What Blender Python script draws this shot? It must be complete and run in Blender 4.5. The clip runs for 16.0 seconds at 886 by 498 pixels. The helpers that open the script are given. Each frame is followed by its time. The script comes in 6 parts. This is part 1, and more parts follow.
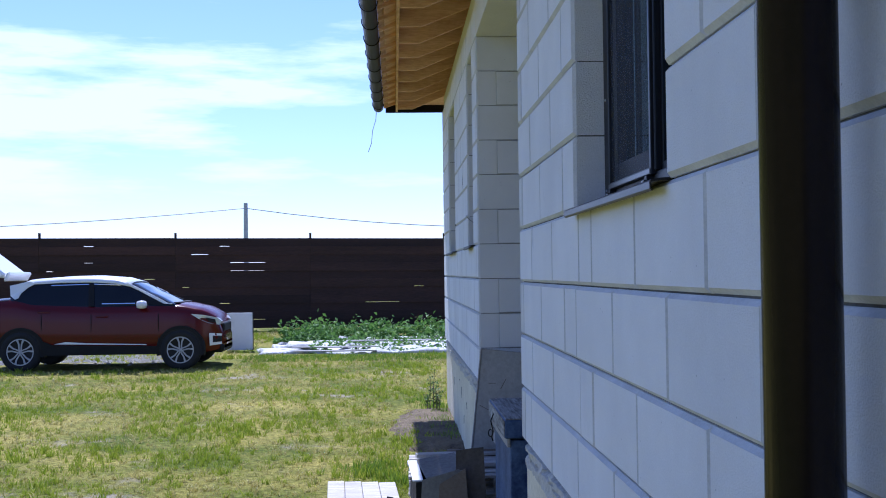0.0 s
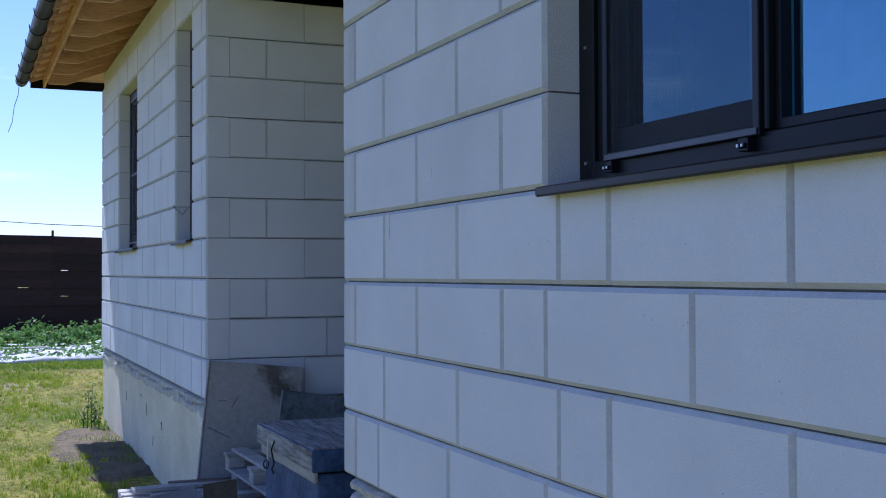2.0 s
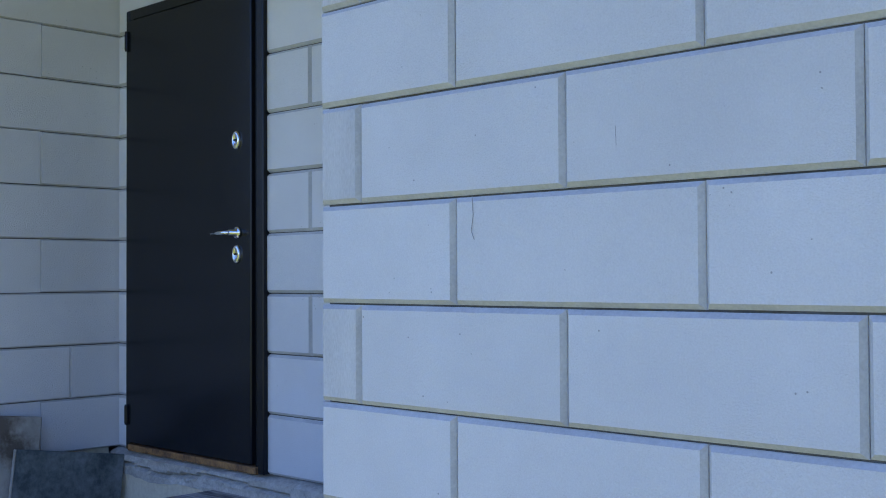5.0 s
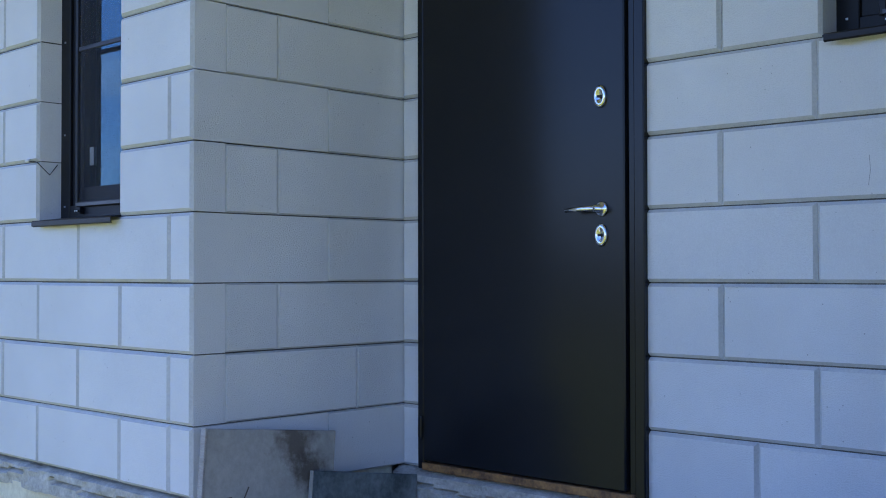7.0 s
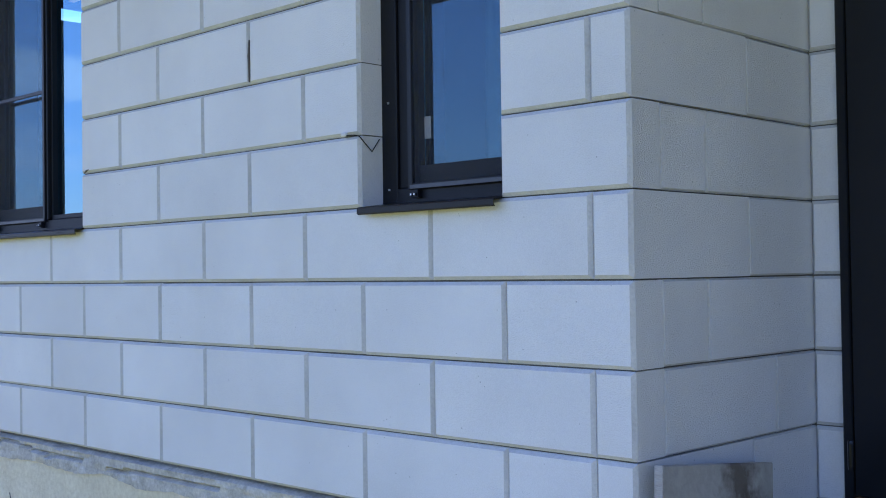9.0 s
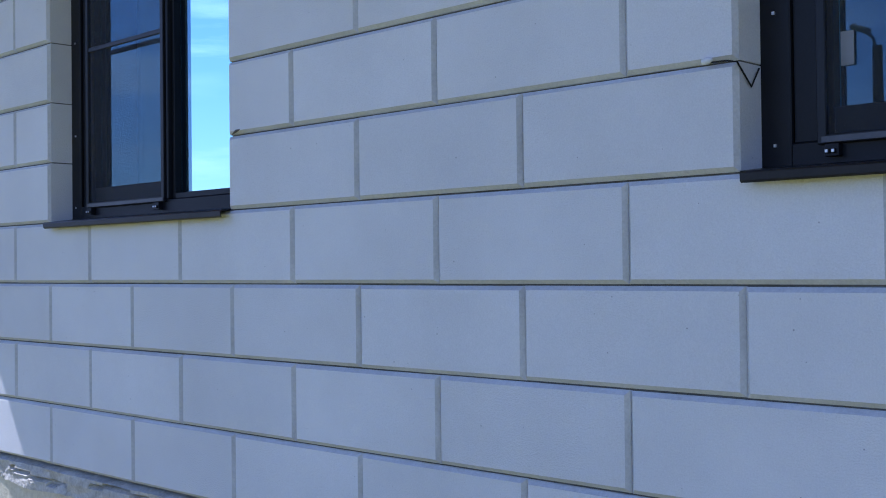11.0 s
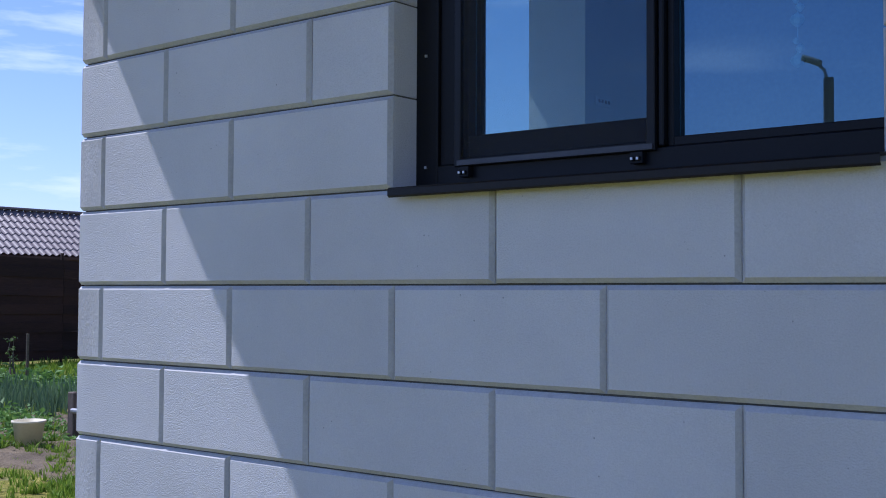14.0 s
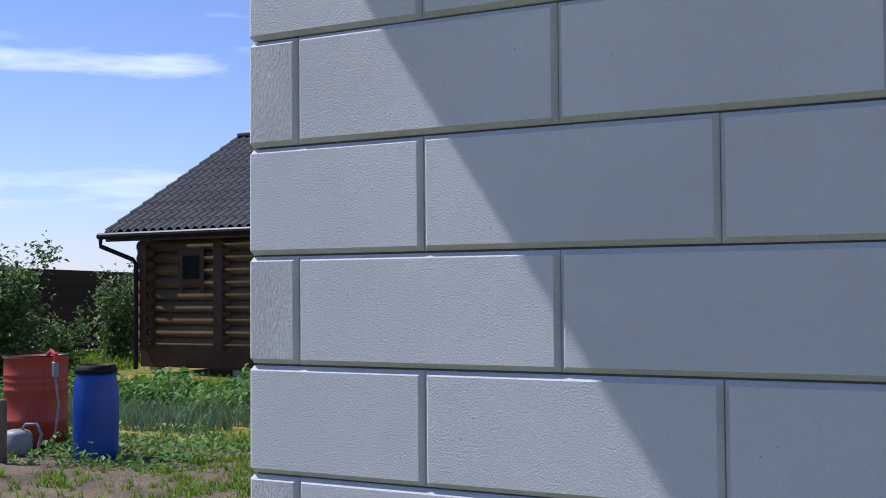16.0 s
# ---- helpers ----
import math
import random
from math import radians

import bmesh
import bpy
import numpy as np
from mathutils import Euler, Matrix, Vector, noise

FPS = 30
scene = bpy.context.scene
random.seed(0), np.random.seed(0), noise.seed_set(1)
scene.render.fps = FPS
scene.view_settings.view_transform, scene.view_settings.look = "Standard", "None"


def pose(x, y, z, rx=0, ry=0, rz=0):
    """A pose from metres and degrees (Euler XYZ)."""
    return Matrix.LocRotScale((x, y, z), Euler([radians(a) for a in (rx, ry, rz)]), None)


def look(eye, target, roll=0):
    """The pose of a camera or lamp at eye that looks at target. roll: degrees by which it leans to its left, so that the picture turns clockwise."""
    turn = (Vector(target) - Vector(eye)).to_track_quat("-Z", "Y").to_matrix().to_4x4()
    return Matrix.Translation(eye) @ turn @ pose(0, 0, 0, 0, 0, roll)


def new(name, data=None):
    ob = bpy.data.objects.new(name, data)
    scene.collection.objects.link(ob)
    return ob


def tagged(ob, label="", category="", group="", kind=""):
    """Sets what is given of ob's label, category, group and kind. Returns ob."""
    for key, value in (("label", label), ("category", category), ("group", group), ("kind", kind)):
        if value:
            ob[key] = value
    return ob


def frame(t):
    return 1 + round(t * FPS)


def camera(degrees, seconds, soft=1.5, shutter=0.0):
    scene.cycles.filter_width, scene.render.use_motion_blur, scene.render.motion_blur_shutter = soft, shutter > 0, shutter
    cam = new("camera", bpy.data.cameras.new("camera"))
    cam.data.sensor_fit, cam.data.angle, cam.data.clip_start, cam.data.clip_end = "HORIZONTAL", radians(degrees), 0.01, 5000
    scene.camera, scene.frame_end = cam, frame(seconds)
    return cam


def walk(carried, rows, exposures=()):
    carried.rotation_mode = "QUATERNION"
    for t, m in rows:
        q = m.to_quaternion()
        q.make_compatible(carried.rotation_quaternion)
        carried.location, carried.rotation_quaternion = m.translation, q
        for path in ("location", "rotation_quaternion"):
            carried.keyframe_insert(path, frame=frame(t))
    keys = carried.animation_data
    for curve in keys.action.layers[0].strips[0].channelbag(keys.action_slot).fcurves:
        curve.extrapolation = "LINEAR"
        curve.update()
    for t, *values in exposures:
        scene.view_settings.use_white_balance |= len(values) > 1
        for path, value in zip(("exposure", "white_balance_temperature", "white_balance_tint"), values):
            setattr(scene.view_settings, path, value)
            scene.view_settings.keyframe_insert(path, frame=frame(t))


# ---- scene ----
cam = camera(41.9, 16.0, soft=1.0)
PATH = [
    (0, (5.543, -0.602, 1.6), (3.545, -0.518, 1.64), -0.7),
    (0.5, (5.271, -0.871, 1.584), (3.296, -0.559, 1.628), 0.14),
    (1, (5.012, -1.094, 1.57), (3.072, -0.609, 1.611), -0.1),
    (1.5, (4.664, -1.245, 1.568), (2.76, -0.636, 1.608), -0.3),
    (2, (4.353, -1.386, 1.584), (2.507, -0.618, 1.624), -0.2),
    (2.5, (4.083, -1.512, 1.595), (2.312, -0.583, 1.637), 0.1),
    (3, (3.73, -1.615, 1.594), (2.059, -0.517, 1.636), -0.16),
    (3.2, (3.629, -1.666, 1.597), (2.018, -0.482, 1.643), 0.02),
    (5.3, (2.085, -1.947, 1.623), (0.691, -0.513, 1.67), -0.22),
    (5.5, (1.944, -1.978, 1.625), (0.552, -0.544, 1.673), -0.14),
    (6, (1.496, -2.047, 1.588), (0.103, -0.613, 1.631), -0.3),
    (6.5, (1.061, -2.148, 1.566), (-0.33, -0.712, 1.606), -0.1),
    (7, (0.642, -2.3, 1.587), (-0.74, -0.856, 1.627), -0.1),
    (7.5, (0.189, -2.364, 1.594), (-1.202, -0.927, 1.633), -0.4),
    (8, (-0.19, -2.523, 1.605), (-1.582, -1.087, 1.645), -0.71),
    (8.5, (-0.547, -2.629, 1.616), (-1.942, -1.196, 1.658), -0.91),
    (9, (-0.923, -2.604, 1.578), (-2.328, -1.181, 1.618), -0.83),
    (9.5, (-1.341, -2.583, 1.597), (-2.748, -1.162, 1.628), -1.06),
    (9.7, (-1.503, -2.566, 1.634), (-2.912, -1.147, 1.657), -0.99),
    (12, (-3.357, -2.143, 1.535), (-4.739, -0.697, 1.576), -0.37),
    (12.5, (-3.752, -2.148, 1.503), (-5.116, -0.686, 1.547), -0.27),
    (13, (-4.243, -2.174, 1.498), (-5.561, -0.671, 1.546), -0.2),
    (13.5, (-4.715, -2.169, 1.524), (-5.981, -0.621, 1.587), 0.43),
    (14, (-5.074, -2.26, 1.523), (-6.332, -0.707, 1.603), 0.28),
    (14.5, (-5.494, -2.259, 1.494), (-6.732, -0.69, 1.567), 0.08),
    (15, (-5.941, -2.21, 1.472), (-7.086, -0.573, 1.55), -0.06),
    (15.5, (-6.355, -2.184, 1.493), (-7.412, -0.486, 1.554), -0.47),
    (16, (-6.812, -2.14, 1.471), (-7.768, -0.385, 1.54), -0.44),
]
walk(cam, [(t, look(eye, target, roll)) for t, eye, target, roll in PATH], [(0, 0.49, 4850, 24.5), (1.0, 0.52, 4800, 23.5), (2.0, 0.38, 4810, 23), (3.2, 0.86, 4850, 20), (5.3, 1.08, 4880, 19), (6.5, 1.19, 4820, 19), (7.5, 1.23, 4950, 20), (8.5, 1.23, 5120, 20), (9.7, 1.26, 5180, 20),
                        (11.8, 0.36, 4830, 25), (13.5, 0.20, 4930, 25), (15, 0.17, 5270, 22), (16, 0.12, 5320, 21)])

# ---------------------------------------------------------------- world and sun
SUN = Vector((1.0, 0.175, -1.53)).normalized()
world = bpy.data.worlds.new("sky")
scene.world = world
world.use_nodes = True


def node(tree, kind, **sets):
    n = tree.nodes.new(kind)
    for k, v in sets.items():
        if k in n.inputs:
            n.inputs[k].default_value = v
    return n


def build_sky():
    tree = world.node_tree
    ln = tree.links.new
    bg = tree.nodes["Background"]
    sky = tree.nodes.new("ShaderNodeTexSky")
    sky.sky_type = "NISHITA"
    sky.sun_disc = False
    sky.sun_elevation = math.asin(-SUN.z)
    sky.sun_rotation = radians(260.1)
    sky.air_density, sky.dust_density, sky.ozone_density = 1.0, 0.2, 2.9
    tc = tree.nodes.new("ShaderNodeTexCoord")
    mp = tree.nodes.new("ShaderNodeMapping")
    mp.inputs["Scale"].default_value = (1.0, 1.0, 6.5)
    mp.inputs["Location"].default_value = (0.35, 0.1, 0.4)
    ln(tc.outputs["Generated"], mp.inputs["Vector"])
    n1 = node(tree, "ShaderNodeTexNoise", Scale=2.6, Detail=7.0, Roughness=0.58)
    ln(mp.outputs[0], n1.inputs["Vector"])
    ramp = tree.nodes.new("ShaderNodeValToRGB")
    ramp.color_ramp.elements[0].position, ramp.color_ramp.elements[1].position = 0.53, 0.635
    ln(n1.outputs["Fac"], ramp.inputs[0])
    sep = tree.nodes.new("ShaderNodeSeparateXYZ")
    ln(tc.outputs["Generated"], sep.inputs[0])
    band = tree.nodes.new("ShaderNodeMapRange")
    band.inputs["From Min"].default_value, band.inputs["From Max"].default_value = 0.0, 0.36
    band.inputs["To Min"].default_value, band.inputs["To Max"].default_value = 0.12, 0.0
    ln(sep.outputs["Z"], band.inputs["Value"])
    glow = tree.nodes.new("ShaderNodeMapRange")
    glow.inputs["From Min"].default_value, glow.inputs["From Max"].default_value = -0.2, -0.66
    glow.inputs["To Min"].default_value, glow.inputs["To Max"].default_value = 0.05, 1.0
    ln(sep.outputs["X"], glow.inputs["Value"])
    haze = tree.nodes.new("ShaderNodeMath")
    haze.operation = "MULTIPLY"
    ln(band.outputs[0], haze.inputs[0])
    ln(glow.outputs[0], haze.inputs[1])
    low = tree.nodes.new("ShaderNodeMapRange")
    low.inputs["From Min"].default_value, low.inputs["From Max"].default_value = 0.16, 0.45
    low.inputs["To Min"].default_value, low.inputs["To Max"].default_value = 1.0, 0.12
    ln(sep.outputs["Z"], low.inputs["Value"])
    thin = tree.nodes.new("ShaderNodeMath")
    thin.operation = "MULTIPLY"
    ln(ramp.outputs["Color"], thin.inputs[0])
    veil = tree.nodes.new("ShaderNodeMath")
    veil.operation = "MULTIPLY"
    ln(low.outputs[0], veil.inputs[0])
    ln(glow.outputs[0], veil.inputs[1])
    ln(veil.outputs[0], thin.inputs[1])
    add = tree.nodes.new("ShaderNodeMath")
    add.operation, add.use_clamp = "ADD", True
    ln(thin.outputs[0], add.inputs[0])
    ln(haze.outputs[0], add.inputs[1])
    scl = tree.nodes.new("ShaderNodeMath")
    scl.operation = "MULTIPLY"
    scl.inputs[1].default_value = 0.85
    ln(add.outputs[0], scl.inputs[0])
    mix = tree.nodes.new("ShaderNodeMix")
    mix.data_type = "RGBA"
    mix.inputs["B"].default_value = (*CLOUD, 1)
    ln(scl.outputs[0], mix.inputs["Factor"])
    air = tree.nodes.new("ShaderNodeMix")
    air.data_type, air.blend_type = "RGBA", "MULTIPLY"
    air.inputs["Factor"].default_value = 1.0
    air.inputs["B"].default_value = (0.96, 0.91, 0.97, 1)
    ln(sky.outputs[0], air.inputs["A"])
    ln(air.outputs["Result"], mix.inputs["A"])
    ln(mix.outputs["Result"], bg.inputs["Color"])
    bg.inputs["Strength"].default_value = SKY


CLOUD = (7.4, 7.9, 8.9)
SKY = 0.11
build_sky()
sun = new("sun", bpy.data.lights.new("sun", "SUN"))
sun.data.energy, sun.data.angle, sun.data.color = 5.0, radians(0.53), (1.0, 0.91, 0.76)
sun.matrix_world = look(-SUN * 50, (0, 0, 0))

# ---------------------------------------------------------------- materials


def material(name, a, b, rough=0.8, scale=3.0, fine=60.0, bump=0.2, metal=0.0, spread=(0.35, 0.65), stretch=(1, 1, 1), tint=0.0, spec=0.4, depth=0.01, speck=0.0):
    """A surface of two tones in broad and fine patches, with a fine relief."""
    m = bpy.data.materials.new(name)
    m.use_nodes = True
    t = m.node_tree
    ln = t.links.new
    p = t.nodes["Principled BSDF"]
    g = t.nodes.new("ShaderNodeNewGeometry")
    mp = t.nodes.new("ShaderNodeMapping")
    mp.inputs["Scale"].default_value = stretch
    ln(g.outputs["Position"], mp.inputs["Vector"])
    n1 = node(t, "ShaderNodeTexNoise", Scale=scale, Detail=5.0, Roughness=0.6)
    n2 = node(t, "ShaderNodeTexNoise", Scale=fine, Detail=4.0, Roughness=0.65)
    ln(mp.outputs[0], n1.inputs["Vector"])
    ln(mp.outputs[0], n2.inputs["Vector"])
    av = t.nodes.new("ShaderNodeMath")
    av.operation = "MULTIPLY_ADD"
    av.inputs[1].default_value = 0.45
    ln(n2.outputs["Fac"], av.inputs[0])
    sc = t.nodes.new("ShaderNodeMath")
    sc.operation = "MULTIPLY"
    sc.inputs[1].default_value = 0.55
    ln(n1.outputs["Fac"], sc.inputs[0])
    ln(sc.outputs[0], av.inputs[2])
    rp = t.nodes.new("ShaderNodeValToRGB")
    e = rp.color_ramp.elements
    e[0].position, e[1].position = spread
    e[0].color, e[1].color = (*a, 1), (*b, 1)
    ln(av.outputs[0], rp.inputs[0])
    out = rp.outputs["Color"]
    if tint:
        oi = t.nodes.new("ShaderNodeObjectInfo")
        mr = t.nodes.new("ShaderNodeMapRange")
        mr.inputs["To Min"].default_value, mr.inputs["To Max"].default_value = 1 - tint, 1 + tint
        ln(oi.outputs["Random"], mr.inputs["Value"])
        hs = t.nodes.new("ShaderNodeHueSaturation")
        ln(mr.outputs[0], hs.inputs["Value"])
        ln(out, hs.inputs["Color"])
        out = hs.outputs["Color"]
    if speck:
        v = node(t, "ShaderNodeTexVoronoi", Scale=38.0)
        ln(g.outputs["Position"], v.inputs["Vector"])
        lt = t.nodes.new("ShaderNodeMapRange")
        lt.inputs["From Min"].default_value, lt.inputs["From Max"].default_value = 0.05, 0.11
        lt.inputs["To Min"].default_value = 1 - speck
        ln(v.outputs["Distance"], lt.inputs["Value"])
        v2 = node(t, "ShaderNodeTexNoise", Scale=14.0, Detail=2.0)
        ln(g.outputs["Position"], v2.inputs["Vector"])
        gt = t.nodes.new("ShaderNodeMath")
        gt.operation = "LESS_THAN"
        gt.inputs[1].default_value = 0.6
        ln(v2.outputs["Fac"], gt.inputs[0])
        mx0 = t.nodes.new("ShaderNodeMath")
        mx0.operation = "MAXIMUM"
        ln(lt.outputs[0], mx0.inputs[0])
        ln(gt.outputs[0], mx0.inputs[1])
        mu = t.nodes.new("ShaderNodeVectorMath")
        mu.operation = "SCALE"
        ln(out, mu.inputs[0])
        ln(mx0.outputs[0], mu.inputs["Scale"])
        out = mu.outputs[0]
    ln(out, p.inputs["Base Color"])
    p.inputs["Roughness"].default_value, p.inputs["Metallic"].default_value = rough, metal
    p.inputs["Specular IOR Level"].default_value = spec
    if bump:
        bp = t.nodes.new("ShaderNodeBump")
        bp.inputs["Strength"].default_value, bp.inputs["Distance"].default_value = bump, depth
        ln(n2.outputs["Fac"], bp.inputs["Height"])
        ln(bp.outputs[0], p.inputs["Normal"])
    return m


def clear_glass(name, through_tint, gloss_tint, share):
    """Coated glazing: lets light through and mirrors a share of it."""
    m = bpy.data.materials.new(name)
    m.use_nodes = True
    t = m.node_tree
    t.nodes.remove(t.nodes["Principled BSDF"])
    tr = t.nodes.new("ShaderNodeBsdfTransparent")
    tr.inputs["Color"].default_value = (*through_tint, 1)
    gl = t.nodes.new("ShaderNodeBsdfGlossy")
    gl.inputs["Roughness"].default_value = 0.0
    gl.inputs["Color"].default_value = (*gloss_tint, 1)
    fr = t.nodes.new("ShaderNodeFresnel")
    fr.inputs["IOR"].default_value = 1.6
    ad = t.nodes.new("ShaderNodeMath")
    ad.operation, ad.use_clamp = "ADD", True
    ad.inputs[1].default_value = share
    mx = t.nodes.new("ShaderNodeMixShader")
    t.links.new(fr.outputs[0], ad.inputs[0])
    t.links.new(ad.outputs[0], mx.inputs[0])
    t.links.new(tr.outputs[0], mx.inputs[1])
    t.links.new(gl.outputs[0], mx.inputs[2])
    t.links.new(mx.outputs[0], t.nodes["Material Output"].inputs["Surface"])
    return m


M_BLOCK = material("aerated_concrete", (0.69, 0.685, 0.68), (0.83, 0.825, 0.82), 0.95, 1.6, 240, 0.85, tint=0.03, depth=0.005, speck=0.45, spec=0.15)
M_SAWN = material("sawn_block_end", (0.56, 0.55, 0.53), (0.76, 0.75, 0.73), 0.95, 6, 210, 0.9, depth=0.006, stretch=(1, 1, 0.3), speck=0.5, spec=0.15)
# bevels coloured darker than the block faces: their shade is put into the colour
M_BEVEL = material("shaded_bevel", (0.47, 0.465, 0.455), (0.64, 0.635, 0.62), 0.95, 5, 120, 0.7, depth=0.003)
M_MORTAR = material("mortar", (0.10, 0.097, 0.09), (0.20, 0.195, 0.18), 0.95, 4, 90, 0.6)
M_BEAM = material("cast_beam", (0.62, 0.60, 0.53), (0.74, 0.72, 0.65), 0.9, 2.2, 70, 0.3)
M_PLINTH = material("cast_concrete", (0.58, 0.515, 0.36), (0.80, 0.74, 0.56), 0.92, 1.8, 45, 0.5)
M_ROUGH = material("rough_concrete", (0.36, 0.34, 0.295), (0.66, 0.63, 0.56), 0.95, 14, 70, 0.8, depth=0.01)
M_FRAME = material("anthracite_frame", (0.007, 0.0075, 0.010), (0.012, 0.0125, 0.016), 0.42, 3, 200, 0.05, spec=0.22)
M_SILL = material("sill_metal", (0.010, 0.009, 0.009), (0.018, 0.016, 0.016), 0.35, 3, 120, 0.05, spec=0.25)
M_DOOR = material("door_powder_coat", (0.010, 0.011, 0.014), (0.013, 0.014, 0.018), 0.2, 2, 420, 0.15, depth=0.0006, spec=0.3)
M_CHROME = material("chrome", (0.78, 0.78, 0.78), (0.88, 0.88, 0.88), 0.12, 5, 60, 0.0, metal=1.0)
M_GLASS = clear_glass("window_glass", (0.55, 0.80, 0.82), (0.46, 0.74, 0.96), 0.20)
M_CURTAIN = material("curtain", (0.52, 0.53, 0.56), (0.66, 0.67, 0.70), 0.95, 8, 300, 0.2)
M_PLASTER = material("interior_plaster", (0.32, 0.32, 0.33), (0.42, 0.42, 0.42), 0.9, 2, 40, 0.1)
M_PINE = material("pine_board", (0.50, 0.26, 0.12), (0.80, 0.52, 0.28), 0.75, 2.5, 30, 0.25, stretch=(3, 0.4, 3))
M_ROOFMET = material("roof_metal", (0.055, 0.035, 0.03), (0.085, 0.06, 0.05), 0.45, 2, 40, 0.05)
M_PIPE = material("brown_pipe_coat", (0.010, 0.0075, 0.008), (0.014, 0.010, 0.0105), 0.24, 2, 60, 0.05, spec=0.13)
M_GUTTER = material("brown_gutter", (0.008, 0.0065, 0.007), (0.012, 0.009, 0.009), 0.42, 2, 60, 0.05, spec=0.12)
M_FENCE = material("fence_board", (0.024, 0.011, 0.007), (0.058, 0.026, 0.017), 0.78, 1.2, 25, 0.4, tint=0.28, stretch=(1, 0.25, 2))
M_GALV = material("galvanised_steel", (0.32, 0.33, 0.34), (0.46, 0.47, 0.48), 0.45, 4, 60, 0.1, metal=0.7)
M_GREYWOOD = material("weathered_wood", (0.24, 0.22, 0.20), (0.45, 0.43, 0.40), 0.9, 3, 40, 0.5, stretch=(1, 6, 6), tint=0.15)

# ---------------------------------------------------------------- helpers for meshes


def mesh_of(name, verts, faces, smooth=False):
    me = bpy.data.meshes.new(name)
    me.from_pydata(verts, [], faces)
    me.update()
    if smooth:
        for f in me.polygons:
            f.use_smooth = True
    return me


def part(name, bm, mat, parent=None, label="", smooth=False):
    me = bpy.data.meshes.new(name)
    bmesh.ops.recalc_face_normals(bm, faces=bm.faces)
    bm.to_mesh(me)
    bm.free()
    if mat:
        me.materials.append(mat)
    if smooth:
        for f in me.polygons:
            f.use_smooth = True
    ob = new(name, me)
    if parent:
        ob.parent = parent
    if label:
        tagged(ob, label)
    return ob


def box(bm, x0, x1, y0, y1, z0, z1, bevel=0.0, m=None):
    r = bmesh.ops.create_cube(bm, size=1.0)
    vs = r["verts"]
    for v in vs:
        v.co = Vector(((x0 + x1) / 2 + v.co.x * (x1 - x0), (y0 + y1) / 2 + v.co.y * (y1 - y0), (z0 + z1) / 2 + v.co.z * (z1 - z0)))
    if bevel:
        es = list({e for v in vs for e in v.link_edges})
        r = bmesh.ops.bevel(bm, geom=es, offset=bevel, segments=1, affect="EDGES")
        vs = list({v for f in r["faces"] for v in f.verts} | {v for v in vs if v.is_valid})
    if m is not None:
        bmesh.ops.transform(bm, matrix=m, verts=vs)
    return vs


def boxes(*specs, bevel=0.0, m=None):
    bm = bmesh.new()
    for s in specs:
        box(bm, *s, bevel=bevel, m=m)
    return bm


def tube(bm, points, r, seg=10):
    """A round bar along points; r one radius or one for each point."""
    pts = [Vector(p) for p in points]
    rr = r if isinstance(r, (list, tuple)) else [r] * len(pts)
    rings = []
    for i, p in enumerate(pts):
        d = (pts[min(i + 1, len(pts) - 1)] - pts[max(i - 1, 0)]).normalized()
        a = d.orthogonal().normalized() if not rings else (ref - d * ref.dot(d)).normalized()
        ref = a
        b = d.cross(a)
        rings.append([bm.verts.new(p + (a * math.cos(k * math.tau / seg) + b * math.sin(k * math.tau / seg)) * rr[i]) for k in range(seg)])
    for u, v in zip(rings, rings[1:]):
        for k in range(seg):
            bm.faces.new((u[k], u[(k + 1) % seg], v[(k + 1) % seg], v[k]))
    bm.faces.new(rings[0][::-1])
    bm.faces.new(rings[-1])


def lathe(bm, profile, at=(0, 0, 0), seg=32):
    """A turned body about the upright axis from (radius, height) pairs."""
    rings = [[bm.verts.new((at[0] + r * math.cos(k * math.tau / seg), at[1] + r * math.sin(k * math.tau / seg), at[2] + z)) for k in range(seg)] for r, z in profile]
    for u, v in zip(rings, rings[1:]):
        for k in range(seg):
            bm.faces.new((u[k], u[(k + 1) % seg], v[(k + 1) % seg], v[k]))
    bm.faces.new(rings[0][::-1])
    bm.faces.new(rings[-1])


def prism(bm, outline, axis, a, b):
    """An outline of (u, v) pairs, pulled along x, y or z from a to b."""
    def at(u, v, w):
        return {"x": (w, u, v), "y": (u, w, v), "z": (u, v, w)}[axis]
    lo = [bm.verts.new(at(u, v, a)) for u, v in outline]
    hi = [bm.verts.new(at(u, v, b)) for u, v in outline]
    n = len(outline)
    for k in range(n):
        bm.faces.new((lo[k], lo[(k + 1) % n], hi[(k + 1) % n], hi[k]))
    bm.faces.new(lo[::-1])
    bm.faces.new(hi)


def thing(name, label, category, at=(0, 0, 0), rz=0.0, group="", kind=""):
    ob = new(name)
    ob.matrix_world = pose(*at, 0, 0, rz)
    return tagged(ob, label, category, group, kind)


# ---------------------------------------------------------------- house: courses of blocks
Z0, COURSE = 0.80, 0.25
BLOCK_MESH = {}


